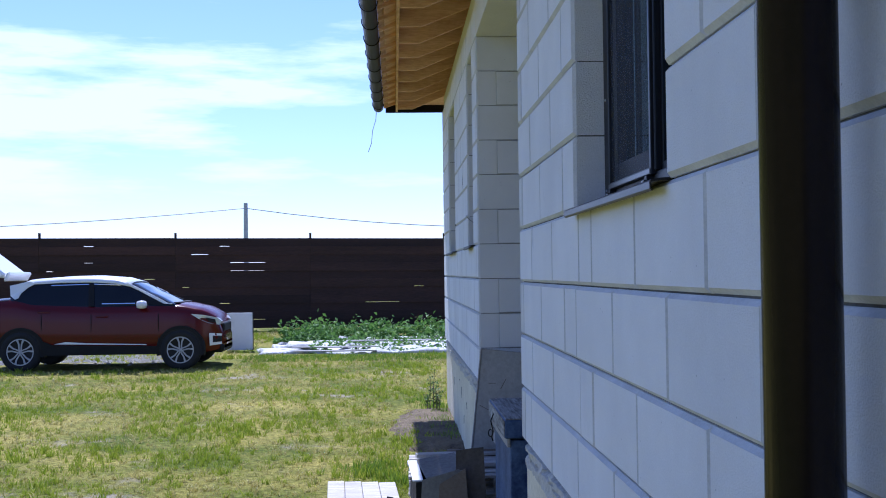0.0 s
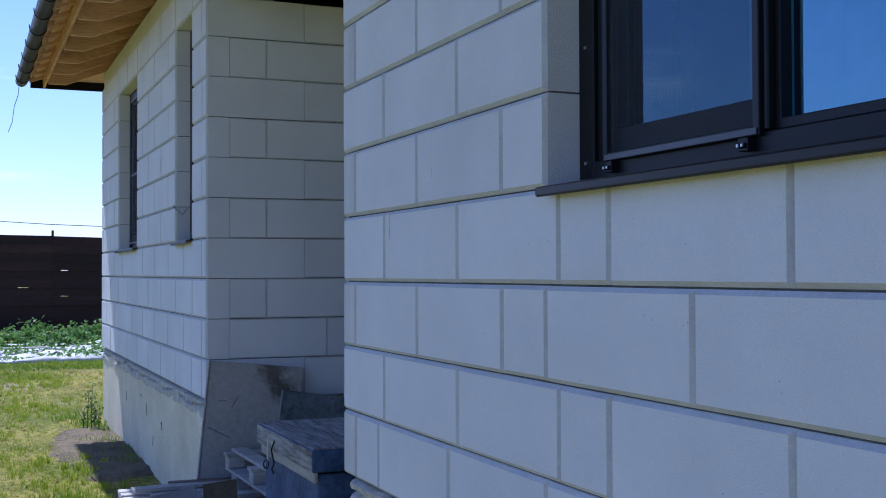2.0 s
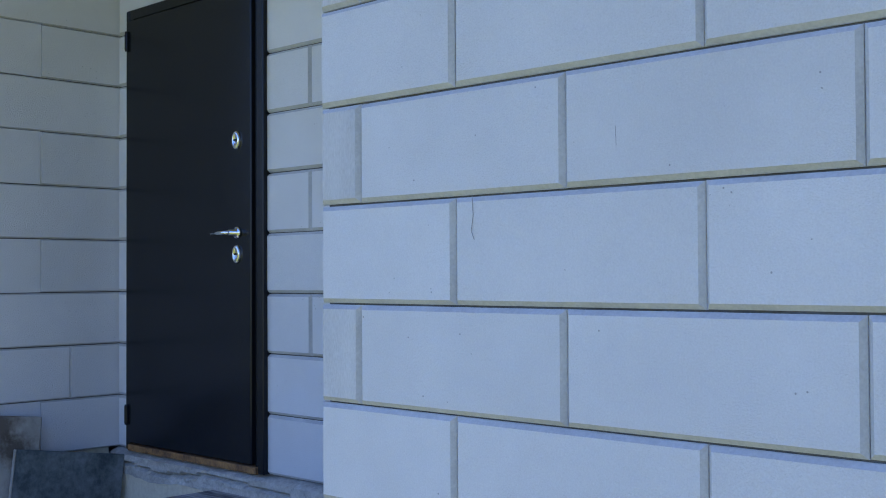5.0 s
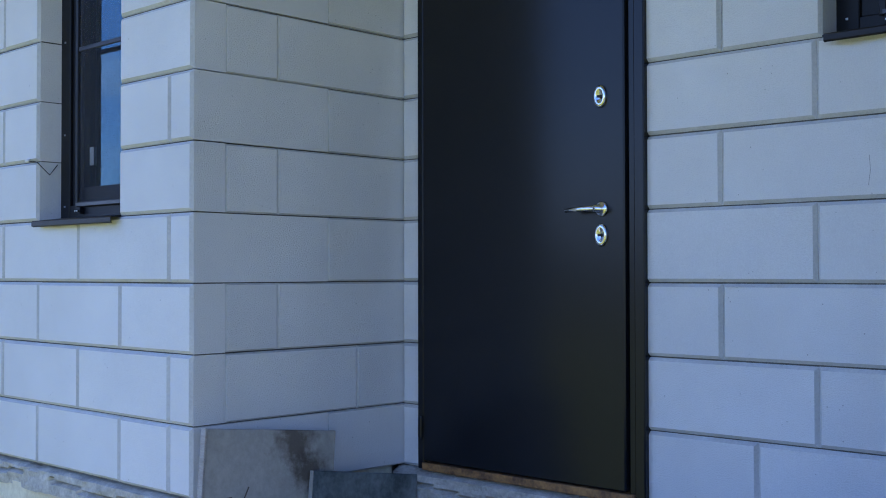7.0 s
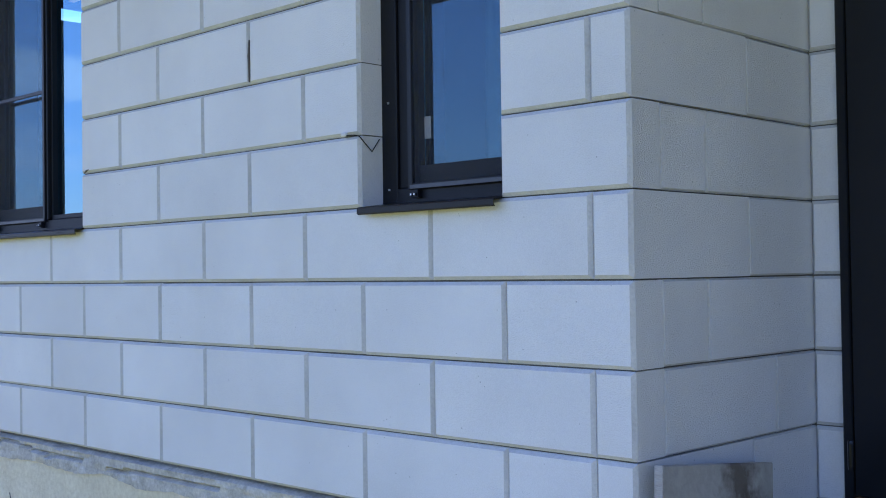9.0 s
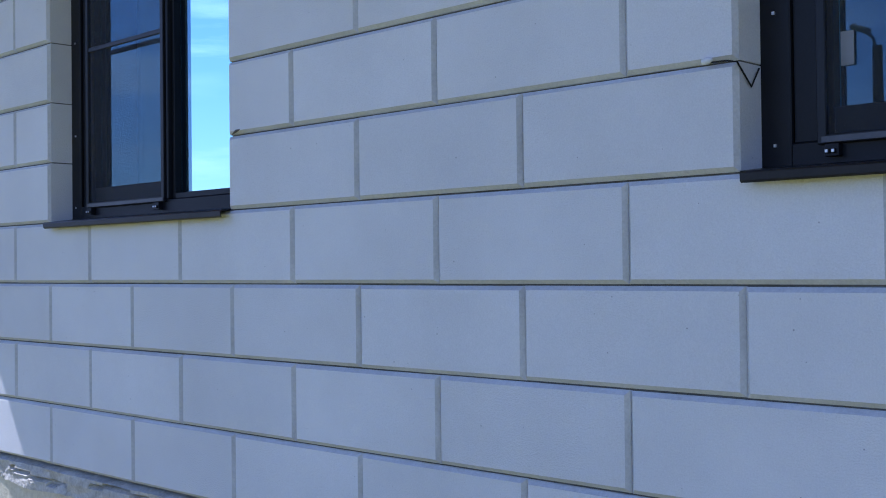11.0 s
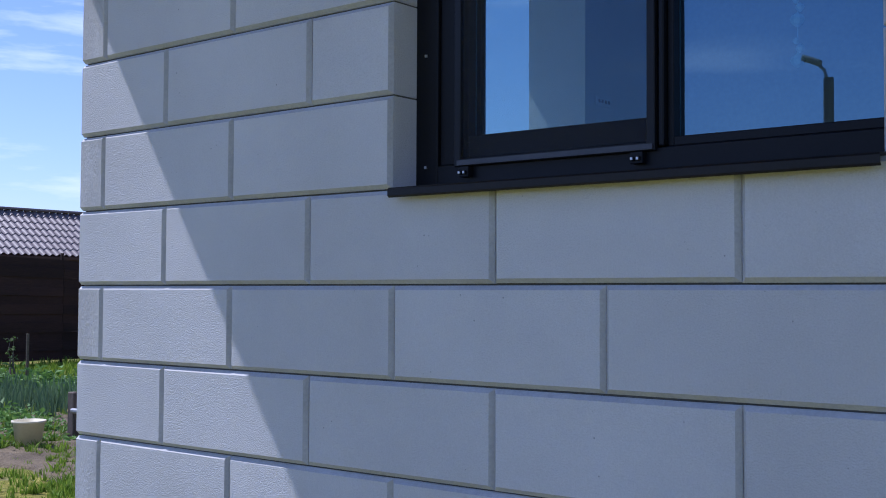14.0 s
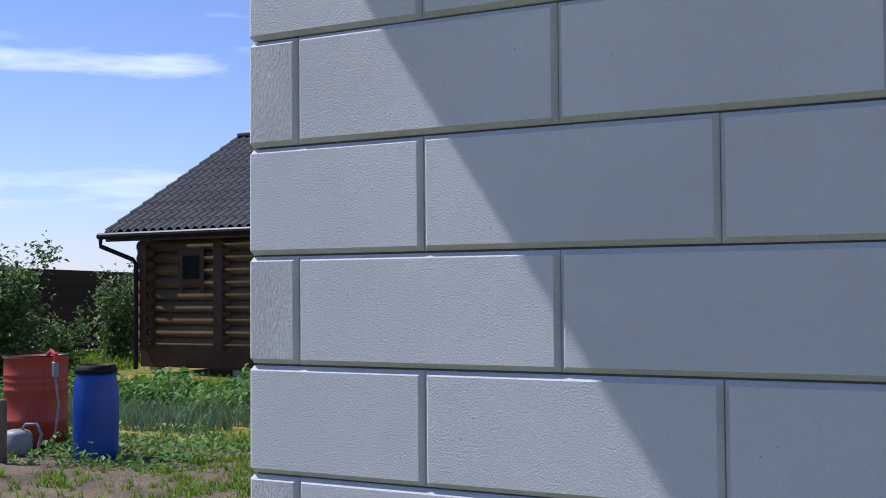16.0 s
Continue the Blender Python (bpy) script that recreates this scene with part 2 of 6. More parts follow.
def block_mesh(dx, dy, dz, faces, mat):
    """A cut block; only the edges round its outer faces ("y" to the front, "x" and "w" to the sides) are chamfered."""
    key = (round(dx, 3), round(dy, 3), round(dz, 3), faces, mat.name)
    if key in BLOCK_MESH:
        return BLOCK_MESH[key]
    bm = bmesh.new()
    box(bm, -dx / 2, dx / 2, -dy / 2, dy / 2, -dz / 2, dz / 2)
    bm.normal_update()
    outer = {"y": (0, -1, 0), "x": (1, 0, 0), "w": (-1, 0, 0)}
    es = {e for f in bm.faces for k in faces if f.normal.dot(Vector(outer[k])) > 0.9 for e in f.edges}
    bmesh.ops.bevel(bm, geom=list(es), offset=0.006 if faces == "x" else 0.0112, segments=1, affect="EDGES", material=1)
    bmesh.ops.recalc_face_normals(bm, faces=bm.faces)
    me = bpy.data.meshes.new("block")
    bm.to_mesh(me)
    bm.free()
    me.materials.append(mat)
    # chamfer faces take the darker tone that stands in for shade
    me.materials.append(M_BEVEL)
    BLOCK_MESH[key] = me
    return me


JIT = random.Random(4)


def block(wall, x0, x1, y0, y1, z0, z1, faces="y", gap=0.0009, bed=0.0024, mat=None):
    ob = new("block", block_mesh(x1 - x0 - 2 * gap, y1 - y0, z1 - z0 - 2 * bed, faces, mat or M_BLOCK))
    ob.parent = wall
    ob.location = ((x0 + x1) / 2, (y0 + y1) / 2 + (JIT.uniform(-0.0012, 0.0012) if faces == "y" else 0), (z0 + z1) / 2 + JIT.uniform(-0.0006, 0.0006))
    return ob


def span(x0, x1, joints, holes):
    """Pieces of a course between x0 and x1, cut at the joints and left out in the holes."""
    edges = [e for h in holes for e in h]
    cuts = sorted({x0, x1, *[j for j in joints if x0 + 0.03 < j < x1 - 0.03 and all(abs(j - e) > 0.06 for e in edges)]})
    for a, b in zip(cuts, cuts[1:]):
        bits = [(a, b)]
        for h0, h1 in holes:
            bits = [q for p, r in bits for q in ((p, min(r, h0)), (max(p, h1), r)) if q[1] - q[0] > 0.03]
        yield from bits


THICK = 0.15
TOP = 3.30


def holes_at(z, openings):
    return [(a, b) for a, b, z0, z1 in openings if z0 < z < z1]


def wall_with_holes(name, x0, x1, y0, y1, z0, z1, openings, mat, label):
    """A backing wall along x, made of bands about its openings."""
    bm = bmesh.new()
    openings = [(a - 0.004, b + 0.004, c - 0.004 * (c > z0), min(d + 0.004, z1 - 0.001)) for a, b, c, d in openings]
    xs = sorted({x0, x1, *[v for o in openings for v in o[:2]]})
    for a, b in zip(xs, xs[1:]):
        hole = [o for o in openings if o[0] <= a and b <= o[1]]
        if hole:
            if hole[0][2] > z0 + 0.01:
                box(bm, a, b, y0, y1, z0, hole[0][2])
            if hole[0][3] < z1 - 0.01:
                box(bm, a, b, y0, y1, hole[0][3], z1)
        else:
            box(bm, a, b, y0, y1, z0, z1)
    bmesh.ops.remove_doubles(bm, verts=bm.verts, dist=0.0001)
    ob = part(name, bm, mat)
    return tagged(ob, label, "wall", kind="structure")


W1 = (1.703, 3.01, 1.80, 3.30)
W2 = (-3.885, -3.25, 1.80, 3.30)
W3 = (-7.083, -5.815, 1.80, 3.30)
WB = (-0.945, -0.10, 2.30, 3.30)
DOOR = (-2.65, -1.585, 0.80, 2.90)
AX1 = 9.0
CX, BY, EX = -2.77, 1.02, -8.496
wall_right = wall_with_holes("wall_right", 0.018, AX1, 0.018, 0.42, Z0, TOP, [W1], M_MORTAR, "grey mortared wall of pale aerated concrete blocks")
wall_left = wall_with_holes("wall_left", EX + 0.018, CX - 0.018, 0.018, 0.42, Z0, TOP, [W2, W3], M_MORTAR, "pale aerated concrete block wall with bevelled block edges")
wall_porch = wall_with_holes("wall_porch", CX - 0.1, 0.0, BY + 0.018, BY + 0.42, Z0, TOP, [DOOR, WB], M_MORTAR, "pale block wall at the back of the porch recess")
wall_side = tagged(part("wall_side", boxes((CX - 0.42, CX - 0.018, 0.421, BY + 0.012, Z0, TOP)), M_MORTAR), "pale block side wall of the porch recess", "wall", kind="structure")
wall_return = tagged(part("wall_return", boxes((0.02, 0.3, 0.421, BY + 0.42, Z0, TOP)), M_BLOCK), "block return wall at the end of the porch", "wall", kind="structure")
wall_west = tagged(part("wall_west", boxes((EX + 0.02, EX + 0.36, 0.421, 1.39, Z0, TOP), (EX + 0.02, EX + 0.36, 2.64, 9.0, Z0, TOP), (EX + 0.02, EX + 0.36, 1.39, 2.64, Z0, 1.80)), M_BLOCK), "pale block gable side wall of the house", "wall", kind="structure")
wall_back = tagged(part("wall_back", boxes((EX + 0.3, AX1, 8.7, 9.0, Z0, TOP)), M_PLASTER), "rear wall closing the house", "wall", kind="structure")
wall_east = tagged(part("wall_east", boxes((AX1 - 0.3, AX1, 0.421, 8.7, Z0, TOP)), M_PLASTER), "end wall closing the house", "wall", kind="structure")
tagged(part("floor", boxes((EX + 0.31, CX - 0.43, 0.43, BY + 0.43, 0.55, 0.75), (0.31, AX1 - 0.31, 0.43, BY + 0.43, 0.55, 0.75), (EX + 0.31, AX1 - 0.31, BY + 0.431, 8.69, 0.55, 0.75)), M_PLASTER), "grey screed floor inside the house", "floor", kind="structure")
tagged(part("ceiling", boxes((EX + 0.02, AX1, 0.43, 9.0, TOP + 0.25, TOP + 0.4)), M_PLASTER), "plain ceiling inside the house", "ceiling", kind="structure")
tagged(part("wall_partition", boxes((EX + 0.31, AX1 - 0.31, 3.4, 3.55, 0.75, TOP + 0.25)), M_PLASTER), "plain partition inside the rooms", "wall", kind="structure")
tagged(part("wall_room", boxes((W3[1] + 0.25, W3[1] + 0.37, 0.43, 3.39, 0.75, TOP + 0.25)), M_PLASTER), "plain cross wall between two rooms", "wall", kind="structure")


def joints(first, step, n):
    return [first + step * i for i in range(n)]


EVEN_A = [0.475, 1.13, 1.775, 2.02, 2.66, 3.325, 3.965, 4.605, 5.245, 5.885, 6.5, 7.2, 7.9, 8.5]
ODD_A = [0.150, 0.795, 1.444, 1.705, 2.353, 2.998, 3.662, 4.30, 4.94, 5.58, 6.2, 6.85, 7.5, 8.1]
LOW_A = [0.157, 0.412, 1.057, 1.70, 2.34, 2.98, 3.62, 4.26, 4.9, 5.54, 6.2, 6.85, 7.5, 8.1]
ODD_D = joints(-3.239, -0.6395, 9)
EVEN_D = [-2.909] + joints(-3.549, -0.6400, 8)
for k in range(-3, 7):
    z0 = 1.55 + COURSE * k
    z1, zm = z0 + COURSE, z0 + COURSE / 2
    for a, b in span(0.0, AX1, LOW_A if k == -3 else ODD_A if k % 2 else EVEN_A, holes_at(zm, [W1])):
        block(wall_right, a, b, 0.0, THICK, z0, z1, mat=M_SAWN if b < 0.2 else None)
    for a, b in span(EX, CX, ODD_D + [-2.909] * (k == -3) if k % 2 else EVEN_D, holes_at(zm, [W2, W3])):
        deep = THICK
        if b > CX - 0.01:
            deep = 0.622 if (k % 2 == 0 and k != -2) or k == -3 else 0.143
        block(wall_left, a, b, 0.0, deep, z0, z1, "yw" if a < EX + 0.01 else "y", mat=M_SAWN if b < EX + 0.3 else None)
    cuts = [0.622, BY + 0.1] if k == -3 or (k % 2 == 0 and k != -2) else [0.143, 0.775, BY + 0.1] if k == -2 else [0.143, 0.380, BY + 0.1]
    for a, b in zip(cuts, cuts[1:]):
        block(wall_side, CX - THICK, CX, a + 0.0005, b - 0.0005, z0, z1, "x", 0.0)
    jb = [-1.17, -0.53] if k == -3 else [-1.292, -0.640] if k % 2 else [-0.966, -0.325]
    door_hole = (DOOR[0], DOOR[1], DOOR[2], DOOR[3])
    for a, b in span(CX + 0.002, 0.0, jb, holes_at(zm, [door_hole, WB])):
        block(wall_porch, a, b, BY, BY + THICK, z0, z1)

for a, b in span(EX, CX, ODD_D, []):
    block(wall_left, a, b, 0.0, THICK, TOP, TOP + COURSE)
for a, b in span(0.0, AX1, ODD_A, []):
    block(wall_right, a, b, 0.0, THICK, TOP, TOP + COURSE)

# ring beam of cast concrete above the blocks
tagged(part("trim_beam", boxes((EX + 0.02, CX - 0.002, 0.02, 0.42, TOP + 0.003, TOP + 0.32), (CX - 0.001, 0.001, 0.0, 0.42, TOP, TOP + 0.32), (0.002, AX1, 0.02, 0.42, TOP + 0.003, TOP + 0.32)), M_BEAM), "smooth cream cast ring beam over the block walls", "beam", kind="structure")
M_CRACK = material("hairline_crack", (0.30, 0.30, 0.30), (0.42, 0.42, 0.41), 0.95, 9, 60, 0.0)
for pts in (((0.535, 1.80), (0.538, 1.755), (0.532, 1.72), (0.541, 1.70)), ((-0.80, 1.93), (-0.797, 1.885), (-0.803, 1.84)), ((0.93, 1.92), (0.932, 1.88))):
    bm = bmesh.new()
    tube(bm, [(x, -0.0002 if x > 0 else BY - 0.0002, z) for x, z in pts], 0.0008, 4)
    part("crack", bm, M_CRACK, wall_right if pts[0][0] > 0 else wall_porch, "hairline crack in a block")
tagged(part("trim_beam_porch", boxes((CX, 0.0, BY, BY + 0.42, TOP, TOP + 0.32)), M_BEAM), "smooth cast beam over the porch wall", "beam", kind="structure")
tagged(part("ceiling_porch", boxes((CX - 0.1, 0.1, 0.43, BY, TOP + 0.2, TOP + 0.24)), M_BEAM), "plain pale ceiling over the porch", "ceiling", kind="structure")


def plinth(name, x0, x1, y0, y1, label):
    """A cast plinth with a rough lip of spilled concrete along its top."""
    bm = boxes((x0, x1, y0, y1, -0.3, 0.70))
    ob = tagged(part(name, bm, M_PLINTH), label, "plinth", kind="structure")
    lip = bmesh.new()
    nx = max(2, int((x1 - x0) / 0.016))
    nz = 9
    rows = []
    for i in range(nx + 1):
        x = x0 + (x1 - x0) * i / nx
        row = []
        for j in range(nz + 1):
            q = j / nz
            n = 0.010 * noise.noise((x * 4.0, y0 * 3, q * 2.0)) - 0.012 * abs(noise.noise((x * 6.0, y0, q * 2.5))) - 0.006 * abs(noise.noise((x * 27.0, y0 + 3, q * 9.0)))
            crack = 0.026 if abs(q - 0.45 - 0.30 * noise.noise((x * 1.9, y0, 4.0))) < 0.06 and noise.noise((x * 2.7, y0, 8.0)) > -0.25 else 0.0
            deep = 0.060 * max(0.0, (q - 0.80 + 0.12 * noise.noise((x * 7.0, y0, 1.0))) / 0.2)
            zz = 0.690 + 0.108 * q + (noise.noise((x * 3.1, y0 + 7, 0)) * 0.022 + noise.noise((x * 17.0, y0 + 7, 0)) * 0.008 - 0.008 if j == 0 else 0)
            row.append(lip.verts.new((x, y0 - 0.010 - n + crack + deep, zz)))
        row.append(lip.verts.new((x, y1, 0.799)))
        row.append(lip.verts.new((x, y1, 0.699)))
        rows.append(row)
    for u, v in zip(rows, rows[1:]):
        for j in range(len(u) - 1):
            lip.faces.new((u[j], v[j], v[j + 1], u[j + 1]))
        lip.faces.new((u[-1], v[-1], v[0], u[0]))
    lip.faces.new(rows[0])
    lip.faces.new(rows[-1][::-1])
    part("lip", lip, M_ROUGH, ob, "rough grey spilled concrete edge")
    return ob


plinth("plinth_left", EX + 0.03, CX - 0.03, 0.015, 0.42, "cream cast concrete plinth, scratched, under the block wall")
for x, z, dx, dz in ((-5.35, 0.52, 0.05, -0.10), (-5.7, 0.56, 0.09, -0.005), (-4.6, 0.44, 0.05, 0.02), (-4.56, 0.46, 0.005, -0.06), (-6.6, 0.50, 0.04, -0.08), (-5.0, 0.22, 0.03, 0.08)):
    bm = bmesh.new()
    tube(bm, [(x, 0.014, z), (x + dx * 0.5, 0.0135, z + dz * 0.6), (x + dx, 0.014, z + dz)], 0.003, 4)
    part("scratch", bm, M_MORTAR, bpy.data.objects["plinth_left"], "dark scratch")
plinth("plinth_right", 0.06, AX1, 0.015, 0.42, "cast concrete plinth under the block wall")
plinth("plinth_porch", CX - 0.03, 0.06, BY - 0.02, BY + 0.4, "grey concrete base under the porch wall and door")
tagged(part("plinth_side", boxes((CX - 0.4, CX - 0.03, 0.421, BY - 0.03, -0.3, 0.797)), M_PLINTH), "concrete base under the porch side wall", "plinth", kind="structure")
tagged(part("plinth_return", boxes((0.06, 0.3, 0.421, BY - 0.03, -0.3, 0.797)), M_PLINTH), "concrete base under the return wall", "plinth", kind="structure")
tagged(part("plinth_west", boxes((EX + 0.03, EX + 0.3, 0.421, 9.0, -0.3, 0.797)), M_PLINTH), "concrete base under the gable side wall", "plinth", kind="structure")

# ---------------------------------------------------------------- roof, rafters, gutter
EAVE_Y, EAVE_X, EAVE_Z, PITCH = -0.72, -9.17, 3.72, 0.44


def roof_z(d):
    return EAVE_Z + d * PITCH


def build_roof():
    bm = bmesh.new()
    x0, x1, y0, yr, ye = EAVE_X, AX1 + 0.7, EAVE_Y, 4.2, 9.14
    run = yr - y0
    for dz in (0.0, 0.03):
        a = bm.verts.new((x0, y0, EAVE_Z + dz))
        b = bm.verts.new((x1, y0, EAVE_Z + dz))
        c = bm.verts.new((x1, yr, roof_z(run) + dz))
        d = bm.verts.new((x0 + run, yr, roof_z(run) + dz))
        e = bm.verts.new((x0, ye, EAVE_Z + dz))
        f = bm.verts.new((x1, ye, EAVE_Z + dz))
        fs = [(a, b, c, d), (a, d, e), (d, c, f, e)]
        for q in fs:
            bm.faces.new(q if dz else q[::-1])
    me = bpy.data.meshes.new("roof")
    bm.to_mesh(me)
    bm.free()
    me.materials.append(M_PINE)
    return tagged(new("roof", me), "hipped roof with pine sheathing and brown metal covering", "roof", kind="structure")


roof = build_roof()


def rafter_outline():
    """Side view of a rafter tail: level underneath at the end, then rising with the roof."""
    y0 = EAVE_Y + 0.181
    top = lambda y: roof_z(y - EAVE_Y) - 0.025
    return [(y0, top(y0)), (y0, 3.605), (-0.36, 3.605), (0.05, 3.605 + 0.41 * PITCH * 0.9), (0.3, 3.605 + 0.66 * PITCH), (0.3, top(0.3))]


bm = bmesh.new()
prism(bm, rafter_outline(), "x", -0.024, 0.024)
rafter = part("rafter", bm, M_PINE, roof, "pine rafter tail, level cut underneath")
rafter.location.x = -8.62
i = 1
while -8.62 + 0.68 * i < AX1:
    r = new("rafter", rafter.data)
    r.parent = roof
    r.location.x = -8.62 + 0.68 * i
    i += 1
# the hip end: tails that run out sideways
bm = bmesh.new()
prism(bm, [(EAVE_X + 0.05, EAVE_Z - 0.02), (EAVE_X + 0.05, 3.685), (-8.75, 3.685), (-8.35, 3.80), (-8.35, EAVE_Z + 0.3)], "y", -0.024, 0.024)
hip = part("rafter", bm, M_PINE, roof)
hip.location.y = -0.35
for i in range(1, 10):
    r = new("rafter", hip.data)
    r.parent = roof
    r.location.y = -0.35 + 0.68 * i
part("fascia", boxes((EAVE_X + 0.03, AX1 + 0.7, EAVE_Y + 0.155, EAVE_Y + 0.180, 3.640, 3.760)), M_PINE, roof, "pine fascia board")
bm = bmesh.new()
prism(bm, [(EAVE_Y + 0.005, EAVE_Z - 0.035), (EAVE_Y + 0.154, roof_z(0.154) - 0.035), (EAVE_Y + 0.154, roof_z(0.154) - 0.075), (EAVE_Y + 0.005, EAVE_Z - 0.06)], "x", -0.02, 0.02)
stub = part("batten_end", bm, M_PINE, roof, "pine batten end under the eave")
for i in range(42):
    r = stub if not i else new("batten_end", stub.data)
    r.parent = roof
    r.location.x = -8.95 + 0.42 * i
part("fascia", boxes((EAVE_X, EAVE_X + 0.025, EAVE_Y + 0.026, 9.1, 3.635, 3.74)), M_GUTTER, roof, "brown metal side fascia")
part("wall_plate", boxes((EX, AX1, 0.02, 0.2, TOP + 0.321, TOP + 0.42)), M_BEAM, roof)
for i in range(7):
    y = EAVE_Y + 0.05 + i * 0.115
    z = roof_z(y - EAVE_Y) - 0.024
    part("sheathing_board", boxes((EAVE_X + 0.03, AX1 + 0.6, -0.05, 0.05, -0.011, 0.011), m=Matrix.Translation((0, y + 0.05, z + 0.02)) @ Matrix.Rotation(math.atan(PITCH), 4, "X")), M_PINE, roof)
part("ridge_cover", boxes((EAVE_X + 4.9, AX1 + 0.7, 4.1, 4.3, roof_z(4.94), roof_z(4.94) + 0.06)), M_ROOFMET, roof)


def build_gutter():
    g = thing("gutter", "dark brown metal half-round gutter along the eaves", "gutter")
    y, z, r = EAVE_Y - 0.065, 3.71, 0.065
    bm = bmesh.new()
    rings = []
    n = 10
    for x in (EAVE_X - 0.02, AX1 + 0.6):
        ring = [bm.verts.new((x, y + r * math.cos(math.pi + math.pi * k / n), z + r * math.sin(math.pi + math.pi * k / n))) for k in range(n + 1)]
        ring += [bm.verts.new((x, y + (r - 0.004) * math.cos(math.pi + math.pi * k / n), z + (r - 0.004) * math.sin(math.pi + math.pi * k / n))) for k in range(n, -1, -1)]
        rings.append(ring)
    u, v = rings
    for k in range(len(u)):
        bm.faces.new((u[k], u[(k + 1) % len(u)], v[(k + 1) % len(u)], v[k]))
    bm.faces.new(u)
    bm.faces.new(v[::-1])
    part("trough", bm, M_GUTTER, g, smooth=True)
    bm = bmesh.new()
    lathe(bm, [(0.064, 0), (0.064, 0.006)], seg=16)
    bmesh.ops.transform(bm, matrix=Matrix.Translation((EAVE_X - 0.02, y, z)) @ Matrix.Rotation(radians(90), 4, "Y"), verts=bm.verts)
    part("end_cap", bm, M_GUTTER, g)
    bm = bmesh.new()
    pts = [(0, y + (r + 0.006) * math.cos(math.pi + math.pi * k / 10), z + (r + 0.006) * math.sin(math.pi + math.pi * k / 10)) for k in range(11)]
    tube(bm, [(0, y - r - 0.006, z + 0.02)] + pts + [(0, y + r + 0.006, z + 0.03)], 0.0045, 6)
    first = part("bracket", bm, M_GUTTER, g)
    first.location.x = -8.9
    for i in range(1, 27):
        b = new("bracket", first.data)
        b.parent = g
        b.location.x = -8.9 + i * 0.68
    return g


build_gutter()


def build_downpipe():
    g = thing("downpipe", "dark brown round metal downpipe clamped to the block wall", "downpipe")
    x, y = 4.10, -0.088
    bm = bmesh.new()
    tube(bm, [(x, y, 0.25), (x, y, 3.1), (x, y - 0.1, 3.3), (x, EAVE_Y + 0.02, 3.56), (x, EAVE_Y - 0.065, 3.66)], 0.05, 28)
    part("pipe", bm, M_PIPE, g, smooth=True)
    for z in (1.95, 0.5):
        bm = bmesh.new()
        lathe(bm, [(0.0505, 0), (0.056, 0.002), (0.056, 0.026), (0.0505, 0.028)], (x, y, z), 28)
        box(bm, x - 0.072, x - 0.05, y - 0.012, y + 0.012, z, z + 0.028)
        box(bm, x + 0.05, x + 0.072, y - 0.012, y + 0.012, z, z + 0.028)
        box(bm, x - 0.01, x + 0.01, y + 0.05, 0.001, z + 0.004, z + 0.022)
        part("clamp", bm, M_PIPE, g)
    return g


build_downpipe()
bm = bmesh.new()
tube(bm, [(EAVE_X - 0.01, EAVE_Y - 0.09, 3.66), (EAVE_X - 0.02, EAVE_Y - 0.10, 3.55), (EAVE_X - 0.02, EAVE_Y - 0.14, 3.42), (EAVE_X - 0.03, EAVE_Y - 0.16, 3.25), (EAVE_X - 0.03, EAVE_Y - 0.20, 3.14)], 0.004, 5)
tagged(part("gutter_wire", bm, M_GALV), "thin grey wire dangling from the end of the gutter", "wire")

# ---------------------------------------------------------------- windows and door


